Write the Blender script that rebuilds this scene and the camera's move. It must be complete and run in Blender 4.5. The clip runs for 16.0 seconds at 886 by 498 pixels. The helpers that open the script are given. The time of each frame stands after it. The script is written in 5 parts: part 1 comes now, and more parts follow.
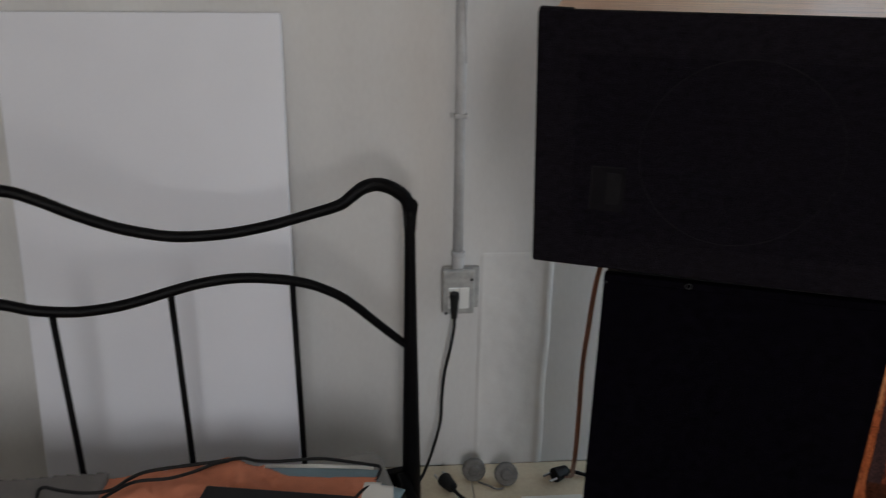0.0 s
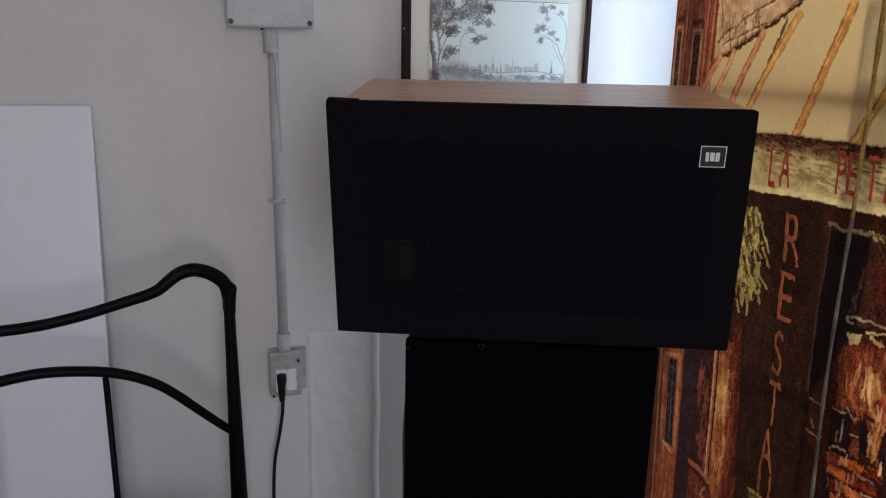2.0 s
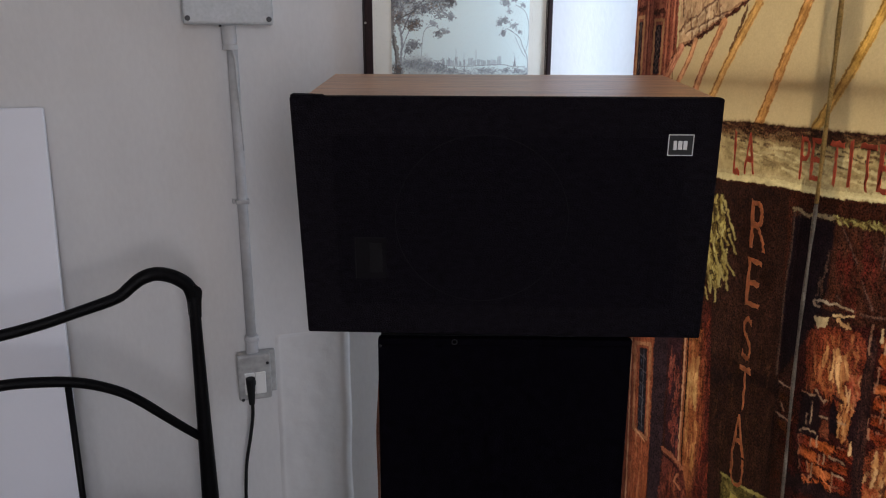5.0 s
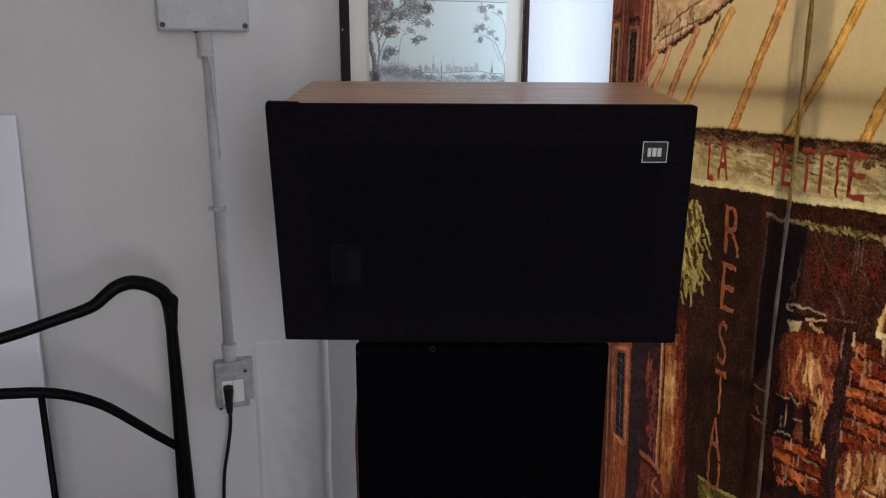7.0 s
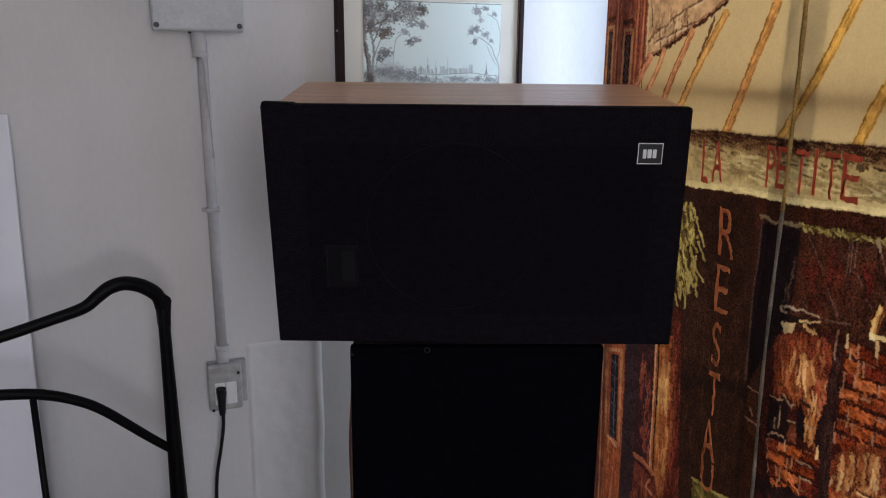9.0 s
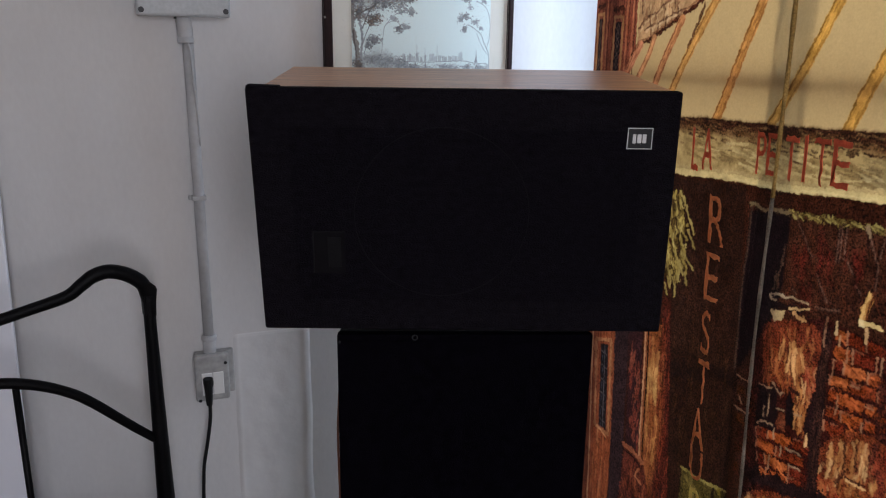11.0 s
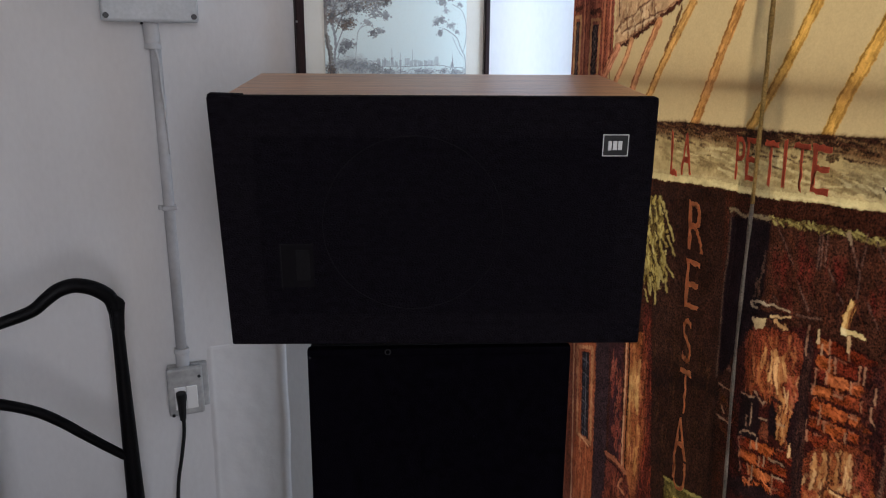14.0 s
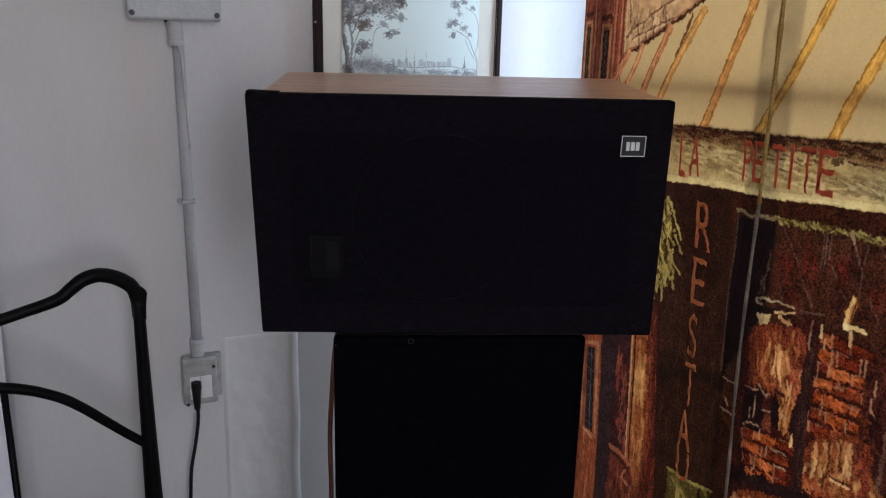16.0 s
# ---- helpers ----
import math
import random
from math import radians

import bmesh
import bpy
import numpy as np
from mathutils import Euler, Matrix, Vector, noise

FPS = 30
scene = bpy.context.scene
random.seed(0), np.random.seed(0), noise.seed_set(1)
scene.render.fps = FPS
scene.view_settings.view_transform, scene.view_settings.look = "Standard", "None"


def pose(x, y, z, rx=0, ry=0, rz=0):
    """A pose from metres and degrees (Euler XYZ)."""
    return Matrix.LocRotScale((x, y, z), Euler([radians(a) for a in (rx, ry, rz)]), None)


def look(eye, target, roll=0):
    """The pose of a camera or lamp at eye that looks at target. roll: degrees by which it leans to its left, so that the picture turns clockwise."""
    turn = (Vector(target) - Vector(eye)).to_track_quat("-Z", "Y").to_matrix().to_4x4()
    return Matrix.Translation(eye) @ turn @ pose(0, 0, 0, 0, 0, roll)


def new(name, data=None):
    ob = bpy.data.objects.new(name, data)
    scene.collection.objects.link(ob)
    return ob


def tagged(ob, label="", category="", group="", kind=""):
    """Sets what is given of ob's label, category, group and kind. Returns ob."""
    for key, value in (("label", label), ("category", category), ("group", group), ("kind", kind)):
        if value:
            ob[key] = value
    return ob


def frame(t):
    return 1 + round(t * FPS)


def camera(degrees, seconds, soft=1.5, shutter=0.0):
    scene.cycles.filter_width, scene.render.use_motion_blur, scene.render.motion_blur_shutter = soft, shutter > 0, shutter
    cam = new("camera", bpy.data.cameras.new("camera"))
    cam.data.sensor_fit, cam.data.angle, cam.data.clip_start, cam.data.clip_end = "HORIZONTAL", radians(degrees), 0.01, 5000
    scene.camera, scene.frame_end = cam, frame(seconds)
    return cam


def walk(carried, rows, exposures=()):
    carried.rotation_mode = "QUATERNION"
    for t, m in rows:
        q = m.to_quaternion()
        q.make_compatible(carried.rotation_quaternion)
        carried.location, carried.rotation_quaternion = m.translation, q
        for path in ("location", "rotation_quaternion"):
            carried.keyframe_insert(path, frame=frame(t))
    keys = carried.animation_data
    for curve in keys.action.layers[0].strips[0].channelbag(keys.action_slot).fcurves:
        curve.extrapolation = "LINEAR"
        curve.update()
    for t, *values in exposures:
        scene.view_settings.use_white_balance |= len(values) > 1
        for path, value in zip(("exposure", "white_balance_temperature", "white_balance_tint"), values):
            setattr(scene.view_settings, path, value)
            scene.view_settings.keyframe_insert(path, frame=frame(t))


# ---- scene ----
cam = camera(60.6, 16.0, soft=1.15, shutter=0.3)
PATH = [
    (0, (-0.164, -1.725, 1.321), (-0.024, 0.131, 0.589), 0.6),
    (0.3, (-0.134, -1.748, 1.322), (0.150, 0.112, 0.643), 0.7),
    (0.5, (-0.118, -1.767, 1.326), (0.239, 0.105, 0.718), 1.3),
    (0.7, (-0.103, -1.774, 1.331), (0.308, 0.100, 0.767), 1.5),
    (1, (-0.087, -1.788, 1.333), (0.392, 0.077, 0.792), 1.9),
    (1.5, (-0.094, -1.813, 1.33), (0.409, 0.05, 0.803), 1.5),
    (2, (-0.1, -1.814, 1.323), (0.425, 0.048, 0.818), 1.2),
    (2.5, (-0.105, -1.816, 1.321), (0.435, 0.043, 0.82), 0.8),
    (3, (-0.107, -1.813, 1.32), (0.452, 0.04, 0.815), 0.5),
    (3.5, (-0.105, -1.807, 1.318), (0.47, 0.039, 0.806), 0.4),
    (4, (-0.106, -1.799, 1.318), (0.482, 0.042, 0.803), 0.3),
    (6.5, (-0.101, -1.8, 1.321), (0.551, 0.022, 0.814), 0.3),
    (7, (-0.1, -1.801, 1.322), (0.563, 0.018, 0.821), 0.3),
    (7.5, (-0.098, -1.801, 1.323), (0.571, 0.017, 0.827), 0.4),
    (8, (-0.102, -1.8, 1.323), (0.573, 0.017, 0.83), 0.5),
    (10.5, (-0.104, -1.795, 1.308), (0.591, 0.011, 0.803), 0.7),
    (11, (-0.096, -1.792, 1.305), (0.607, 0.009, 0.796), 0.8),
    (11.5, (-0.086, -1.792, 1.303), (0.627, 0.006, 0.793), 0.7),
    (12, (-0.084, -1.788, 1.3), (0.644, 0.003, 0.788), 0.5),
    (12.5, (-0.087, -1.793, 1.304), (0.65, -0.006, 0.791), 0.3),
    (13, (-0.087, -1.794, 1.307), (0.658, -0.01, 0.793), 0.0),
    (13.5, (-0.088, -1.773, 1.318), (0.658, 0.012, 0.81), 0.0),
    (14, (-0.064, -1.766, 1.31), (0.673, 0.024, 0.806), 0.4),
    (14.5, (-0.104, -1.79, 1.312), (0.623, 0.004, 0.808), 0.8),
    (15, (-0.133, -1.792, 1.307), (0.601, -0.002, 0.801), 1.3),
    (15.5, (-0.127, -1.786, 1.309), (0.621, 0.0, 0.806), 1.5),
    (16, (-0.129, -1.793, 1.311), (0.633, -0.013, 0.81), 1.4),
]
walk(cam, [(t, look(eye, target, roll)) for t, eye, target, roll in PATH], [(0, 0.10, 6480, 8), (0.6, 0.05, 6330, 11.5), (1.2, 0.01, 6150, 15), (8, 0.0, 6120, 15), (11, 0.02, 6080, 15), (13, 0.05, 6080, 14.8), (14.5, 0.06, 6000, 14), (16, 0.06, 6000, 14)])

# ---- world and lights ----
world = bpy.data.worlds.new("world")
scene.world = world
world.use_nodes = True
sky = world.node_tree.nodes.new("ShaderNodeTexSky")
sky.sky_type = 'NISHITA'
sky.sun_disc = False
sky.sun_elevation = radians(35)
sky.sun_rotation = radians(150)
world.node_tree.links.new(sky.outputs[0], world.node_tree.nodes["Background"].inputs[0])
world.node_tree.nodes["Background"].inputs[1].default_value = 0.1


def area_light(name, m, sx, sy, power, color):
    data = bpy.data.lights.new(name, "AREA")
    data.shape, data.size, data.size_y, data.energy, data.color = "RECTANGLE", sx, sy, power, color
    ob = new(name, data)
    ob.matrix_world = m
    return ob


# daylight in the two window openings
area_light("window_daylight_south", look((0.05, -4.27, 1.40), (0.10, 0, 1.2)), 0.80, 1.75, 39.0, (1.0, 0.98, 0.98))
area_light("window_daylight_east", look((1.27, -0.87, 1.16), (0.70, -0.62, 1.08)), 1.40, 2.0, 32, (0.67, 0.84, 1.0))


# ---- materials ----
def lin(r, g, b):
    return tuple(((c / 255) / 12.92 if c <= 10 else ((c / 255 + 0.055) / 1.055) ** 2.4) for c in (r, g, b))


def material(name, color, rough=0.6, metal=0.0, vary=0.12, scale=6.0, fine=120.0, bump=0.05, spec=0.5, stretch=(1, 1, 1), second=None, detail=6.0):
    """Noise at two scales drives the colour, the fine one the relief."""
    m = bpy.data.materials.new(name)
    m.use_nodes = True
    nt = m.node_tree
    n, l = nt.nodes, nt.links
    p = n["Principled BSDF"]
    p.inputs["Metallic"].default_value = metal
    p.inputs["Specular IOR Level"].default_value = spec
    tc = n.new("ShaderNodeTexCoord")
    mp = n.new("ShaderNodeMapping")
    mp.inputs["Scale"].default_value = stretch
    l.new(tc.outputs["Object"], mp.inputs[0])
    big, small = n.new("ShaderNodeTexNoise"), n.new("ShaderNodeTexNoise")
    big.inputs["Scale"].default_value, big.inputs["Detail"].default_value = scale, detail
    small.inputs["Scale"].default_value, small.inputs["Detail"].default_value = fine, 3.0
    l.new(mp.outputs[0], big.inputs[0])
    l.new(mp.outputs[0], small.inputs[0])
    ramp = n.new("ShaderNodeValToRGB")
    dark = tuple(c * (1 - vary) for c in color) if second is None else second
    light = tuple(min(1, c * (1 + vary)) for c in color) if second is None else color
    ramp.color_ramp.elements[0].color, ramp.color_ramp.elements[0].position = (*dark, 1), 0.3
    ramp.color_ramp.elements[1].color, ramp.color_ramp.elements[1].position = (*light, 1), 0.7
    l.new(big.outputs["Fac"], ramp.inputs[0])
    mix = n.new("ShaderNodeMix")
    mix.data_type, mix.blend_type = "RGBA", "OVERLAY"
    mix.inputs[0].default_value = min(1.0, vary * 1.5)
    l.new(ramp.outputs[0], mix.inputs[6])
    l.new(small.outputs["Fac"], mix.inputs[7])
    l.new(mix.outputs[2], p.inputs["Base Color"])
    mr = n.new("ShaderNodeMapRange")
    mr.inputs[3].default_value, mr.inputs[4].default_value = max(0.02, rough - 0.08), min(1, rough + 0.08)
    l.new(big.outputs["Fac"], mr.inputs[0])
    l.new(mr.outputs[0], p.inputs["Roughness"])
    if bump:
        b = n.new("ShaderNodeBump")
        b.inputs["Strength"].default_value, b.inputs["Distance"].default_value = bump, 0.004
        l.new(small.outputs["Fac"], b.inputs["Height"])
        l.new(b.outputs[0], p.inputs["Normal"])
    return m


def printed(name, translucent=0.0, rough=0.8, weave=900.0, fibre=0.45, deep=0.0):
    """Colour from the print painted on the mesh, with a fine weave that shows most in the dark dye; light that passes through is warmer."""
    m = bpy.data.materials.new(name)
    m.use_nodes = True
    n, l = m.node_tree.nodes, m.node_tree.links
    p = n["Principled BSDF"]
    p.inputs["Roughness"].default_value = rough
    p.inputs["Specular IOR Level"].default_value = 0.2
    at = n.new("ShaderNodeAttribute")
    at.attribute_name = "print"
    tc, ns = n.new("ShaderNodeTexCoord"), n.new("ShaderNodeTexNoise")
    ns.inputs["Scale"].default_value, ns.inputs["Detail"].default_value = weave * 0.6, 2.0
    l.new(tc.outputs["Object"], ns.inputs[0])
    lum, amp, span, grain = n.new("ShaderNodeRGBToBW"), n.new("ShaderNodeMapRange"), n.new("ShaderNodeMapRange"), n.new("ShaderNodeMath")
    l.new(at.outputs["Color"], lum.inputs[0])
    l.new(lum.outputs[0], amp.inputs[0])
    amp.inputs[1].default_value, amp.inputs[2].default_value = 0.01, 0.12
    amp.inputs[3].default_value, amp.inputs[4].default_value = fibre * (1 + deep), fibre * 0.10
    l.new(ns.outputs["Fac"], span.inputs[0])
    span.inputs[1].default_value, span.inputs[2].default_value = 0.3, 0.7
    span.inputs[3].default_value, span.inputs[4].default_value = -1.0, 1.0
    grain.operation = "MULTIPLY_ADD"
    l.new(span.outputs[0], grain.inputs[0])
    l.new(amp.outputs[0], grain.inputs[1])
    grain.inputs[2].default_value = 1.0
    mix = n.new("ShaderNodeVectorMath")
    mix.operation = "SCALE"
    l.new(at.outputs["Color"], mix.inputs[0])
    l.new(grain.outputs[0], mix.inputs["Scale"])
    l.new(mix.outputs[0], p.inputs["Base Color"])
    b = n.new("ShaderNodeBump")
    b.inputs["Strength"].default_value, b.inputs["Distance"].default_value = 0.15, 0.002
    l.new(ns.outputs["Fac"], b.inputs["Height"])
    l.new(b.outputs[0], p.inputs["Normal"])
    if translucent:
        tr, ms, warm, pale = n.new("ShaderNodeBsdfTranslucent"), n.new("ShaderNodeMixShader"), n.new("ShaderNodeVectorMath"), n.new("ShaderNodeHueSaturation")
        warm.operation = "MULTIPLY"
        warm.inputs[1].default_value = (1.02, 0.94, 0.78)
        l.new(mix.outputs[0], warm.inputs[0])
        l.new(warm.outputs[0], tr.inputs[0])
        pale.inputs["Saturation"].default_value = 0.88
        l.new(mix.outputs[0], pale.inputs["Color"])
        l.new(pale.outputs[0], p.inputs["Base Color"])
        ms.inputs[0].default_value = translucent
        l.new(p.outputs[0], ms.inputs[1])
        l.new(tr.outputs[0], ms.inputs[2])
        l.new(ms.outputs[0], n["Material Output"].inputs[0])
    return m


def dyed(name, color, translucent):
    """A dyed area of thin fabric."""
    m = material(name, color, 0.85, vary=0.3, scale=60, fine=400, spec=0.2)
    n, l = m.node_tree.nodes, m.node_tree.links
    p = n["Principled BSDF"]
    tr, ms = n.new("ShaderNodeBsdfTranslucent"), n.new("ShaderNodeMixShader")
    l.new(p.inputs["Base Color"].links[0].from_socket, tr.inputs[0])
    ms.inputs[0].default_value = translucent
    l.new(p.outputs[0], ms.inputs[1])
    l.new(tr.outputs[0], ms.inputs[2])
    l.new(ms.outputs[0], n["Material Output"].inputs[0])
    return m


def glazing(name):
    m = bpy.data.materials.new(name)
    m.use_nodes = True
    n, l = m.node_tree.nodes, m.node_tree.links
    n.remove(n["Principled BSDF"])
    tr, gl, fr, ms = n.new("ShaderNodeBsdfTransparent"), n.new("ShaderNodeBsdfGlossy"), n.new("ShaderNodeFresnel"), n.new("ShaderNodeMixShader")
    gl.inputs["Roughness"].default_value = 0.03
    fr.inputs[0].default_value = 1.2
    l.new(fr.outputs[0], ms.inputs[0])
    l.new(tr.outputs[0], ms.inputs[1])
    l.new(gl.outputs[0], ms.inputs[2])
    l.new(ms.outputs[0], n["Material Output"].inputs[0])
    return m


M_WALL = material("wall_paint", (0.671, 0.665, 0.667), 0.75, vary=0.06, scale=3.2, fine=60, bump=0.09, second=(0.608, 0.597, 0.595), stretch=(1.6, 1.6, 0.8))
M_PATCH = material("patched_plaster", (0.648, 0.641, 0.641), 0.75, vary=0.05, scale=5, fine=45, bump=0.2)
M_CEIL = material("ceiling_paint", (0.75, 0.75, 0.74), 0.85, vary=0.03)
M_FLOOR = material("floor_tile", (0.61, 0.52, 0.38), 0.35, vary=0.12, scale=8, fine=90, bump=0.02)
M_GROUT = material("grout", (0.33, 0.29, 0.24), 0.9)
M_PANEL = material("white_laminate", (0.76, 0.77, 0.84), 0.4, vary=0.03, scale=3, bump=0.02)
M_IRON = material("black_iron", (0.0024, 0.0022, 0.0030), 0.45, vary=0.3, scale=30, fine=240, bump=0.3, spec=0.11)
M_CLOTH = material("black_grille_cloth", (0.0070, 0.0057, 0.0084), 0.9, vary=0.5, scale=95, fine=420, bump=0.8, spec=0.06, stretch=(0.75, 1, 1.35))
M_HOLLOWSHADE = material("black_cloth_hollow_shade", (0.0054, 0.0044, 0.0069), 0.9, vary=0.5, scale=95, fine=420, bump=0.8, spec=0.05, stretch=(0.75, 1, 1.35))
M_CLOTH2 = material("black_speaker_front", (0.0022, 0.0017, 0.0034), 0.95, vary=0.5, scale=60, fine=500, bump=0.25, spec=0.02)
M_RING = material("driver_shape", (0.0105, 0.0098, 0.0112), 0.9, vary=0.3, scale=30, fine=500, spec=0.06)
M_PLATE = material("plate_shape", (0.0062, 0.0055, 0.0068), 0.9, vary=0.3, scale=30, fine=500, spec=0.06)
M_WALNUT = material("walnut_veneer", (0.66, 0.375, 0.205), 0.36, vary=0.5, scale=5, fine=42, bump=0.10, stretch=(0.9, 14, 14), second=(0.37, 0.18, 0.09), spec=0.55, detail=12)
M_PALEWOOD = material("pale_chipboard", (0.50, 0.40, 0.27), 0.7, vary=0.2, scale=30)
M_WHITEPL = material("white_plastic", (0.78, 0.78, 0.77), 0.35, vary=0.03, bump=0)
M_GREYPL = material("painted_grey_plastic", (0.37, 0.37, 0.365), 0.5, vary=0.2, scale=25, fine=90, bump=0.1)
M_JBOX = material("grey_junction_plastic", (0.44, 0.46, 0.48), 0.42, vary=0.12, scale=16, fine=150, bump=0.1)
M_PIPE = material("painted_pipe", (0.465, 0.465, 0.475), 0.5, vary=0.1, scale=14, fine=70, bump=0.25)
M_BLACK = material("black_rubber", (0.006, 0.006, 0.007), 0.55, vary=0.2, spec=0.3)
M_SCREW = material("dark_screw", (0.03, 0.03, 0.032), 0.45, metal=0.6)
M_STEEL = material("steel", (0.5, 0.5, 0.5), 0.3, metal=1.0)
M_FRAME = material("dark_wood_frame", (0.020, 0.009, 0.009), 0.6, spec=0.15, vary=0.3, scale=30, stretch=(6, 6, 1))
M_MAT = material("cream_mat_board", (0.77, 0.745, 0.665), 0.9, vary=0.05, scale=10)
M_PRINT = printed("engraving_print", 0.0, 0.9, 900, 0.12)
M_GLASS = glazing("picture_glass")
M_CURTAIN = printed("printed_curtain_fabric", 0.35, 0.85, 560, 0.45, 1.15)
M_CORD = material("tan_cord", (0.30, 0.185, 0.058), 0.85, spec=0.1, vary=0.5, scale=18, fine=300, bump=0.4)
M_CORDLIT = material("lit_grey_cord", (0.17, 0.142, 0.108), 0.8, spec=0.2, vary=0.5, scale=18, fine=300, bump=0.4)
M_WIRE = material("copper_orange_cable", (0.31, 0.13, 0.08), 0.4, vary=0.15, scale=20)
M_ORANGE = material("orange_cotton", (0.62, 0.215, 0.12), 0.9, vary=0.15, scale=12, fine=500, bump=0.3)
M_BLUE = material("grey_blue_cotton", (0.22, 0.31, 0.36), 0.9, vary=0.15, scale=12, fine=500, bump=0.3)
M_SHEET = material("dark_grey_sheet", (0.17, 0.16, 0.155), 0.9, vary=0.15, scale=10, fine=500, bump=0.3)
M_PALESHEET = material("pale_grey_sheet", (0.30, 0.29, 0.275), 0.9, vary=0.12, scale=10, fine=500, bump=0.3)
M_GREYCAP = material("grey_felt_cap", (0.13, 0.125, 0.12), 0.6, vary=0.25, scale=40)
M_PAPER = material("white_paper", (0.75, 0.74, 0.70), 0.8, vary=0.04)
M_BADGE = material("silver_badge", (0.62, 0.62, 0.62), 0.4, vary=0.1, scale=60, bump=0)
M_LETTER = dyed("orange_red_print", lin(208, 94, 64), 0.02)
M_LETTER2 = dyed("orange_print", lin(224, 136, 84), 0.02)
M_HEM = dyed("grey_lining", (0.80, 0.87, 0.98), 0.92)
M_CREAMCLOTH = dyed("cream_fabric", lin(182, 158, 110), 0.30)
M_YELLOW = dyed("yellow_print", lin(255, 212, 112), 0.02)


# ---- mesh helpers ----
def mesh_object(name, bm, mat, parent=None, smooth=False):
    bmesh.ops.recalc_face_normals(bm, faces=bm.faces)
    me = bpy.data.meshes.new(name)
    bm.to_mesh(me)
    bm.free()
    me.materials.append(mat)
    if smooth:
        me.polygons.foreach_set("use_smooth", [True] * len(me.polygons))
    ob = new(name, me)
    if parent is not None:
        ob.parent = parent
    return ob


def part(name, bm, mat, parent, label="", smooth=False):
    ob = mesh_object(name, bm, mat, parent, smooth)
    if label:
        ob["label"] = label
    return ob


def empty(name, m=None, **tags):
    ob = new(name)
    ob.empty_display_size = 0.05
    if m is not None:
        ob.matrix_world = m
    return tagged(ob, **tags)


def box(x0, x1, y0, y1, z0, z1, bevel=0.0, seg=2):
    bm = bmesh.new()
    bmesh.ops.create_cube(bm, size=1, matrix=Matrix.LocRotScale(((x0 + x1) / 2, (y0 + y1) / 2, (z0 + z1) / 2), None, (x1 - x0, y1 - y0, z1 - z0)))
    if bevel:
        bmesh.ops.bevel(bm, geom=list(bm.edges), offset=bevel, segments=seg, profile=0.5, affect="EDGES")
    return bm


def cylinder(p, q, r0, r1=None, seg=20, bevel=0.0):
    p, q = Vector(p), Vector(q)
    bm = bmesh.new()
    m = Matrix.Translation((p + q) / 2) @ (q - p).to_track_quat("Z", "Y").to_matrix().to_4x4()
    bmesh.ops.create_cone(bm, cap_ends=True, segments=seg, radius1=r0, radius2=r0 if r1 is None else r1, depth=(q - p).length, matrix=m)
    if bevel:
        ring = [e for e in bm.edges if any(len(f.verts) > 4 for f in e.link_faces)]
        bmesh.ops.bevel(bm, geom=ring, offset=bevel, segments=2, profile=0.5, affect="EDGES")
    return bm


def spline(points, n=8):
    """Smooth way through the points."""
    pts = [Vector(p) for p in points]
    pts = [2 * pts[0] - pts[1], *pts, 2 * pts[-1] - pts[-2]]
    out = []
    for a, b, c, d in zip(pts, pts[1:], pts[2:], pts[3:]):
        for i in range(n):
            t = i / n
            out.append(0.5 * ((2 * b) + (c - a) * t + (2 * a - 5 * b + 4 * c - d) * t * t + (3 * b - a - 3 * c + d) * t ** 3))
    out.append(pts[-2])
    return out


def tube(path, radius, seg=10, flat=1.0, bm=None):
    """A swept rod; radius is a number or a function of 0..1 along it."""
    bm = bm or bmesh.new()
    rings, n = [], len(path)
    a = None
    for i, p in enumerate(path):
        d = (path[min(i + 1, n - 1)] - path[max(i - 1, 0)]).normalized()
        if a is None:
            ref = Vector((0, 1, 0)) if abs(d.y) < 0.9 else Vector((1, 0, 0))
            a = d.cross(ref).normalized()
        a = (a - d * a.dot(d)).normalized()
        b = d.cross(a).normalized()
        r = radius(i / (n - 1)) if callable(radius) else radius
        rings.append([bm.verts.new(p + a * r * math.cos(2 * math.pi * k / seg) + b * r * flat * math.sin(2 * math.pi * k / seg)) for k in range(seg)])
    for r, s in zip(rings, rings[1:]):
        for k in range(seg):
            bm.faces.new((r[k], r[(k + 1) % seg], s[(k + 1) % seg], s[k]))
    bm.faces.new(rings[0])
    bm.faces.new(rings[-1][::-1])
    return bm


def ring(center, r, thick, seg=48, axis="Y"):
    pts = [Vector(center) + Vector((r * math.cos(a), 0, r * math.sin(a))) for a in (2 * math.pi * k / seg for k in range(seg + 1))]
    return tube(pts, thick, 6)


# ---- the room ----
def structure(name, bm, mat, label, category):
    return tagged(mesh_object(name, bm, mat), label, category, kind="structure")


def add(bm, other):
    me = bpy.data.meshes.new("tmp")
    other.to_mesh(me)
    other.free()
    bm.from_mesh(me)
    bpy.data.meshes.remove(me)
    return bm


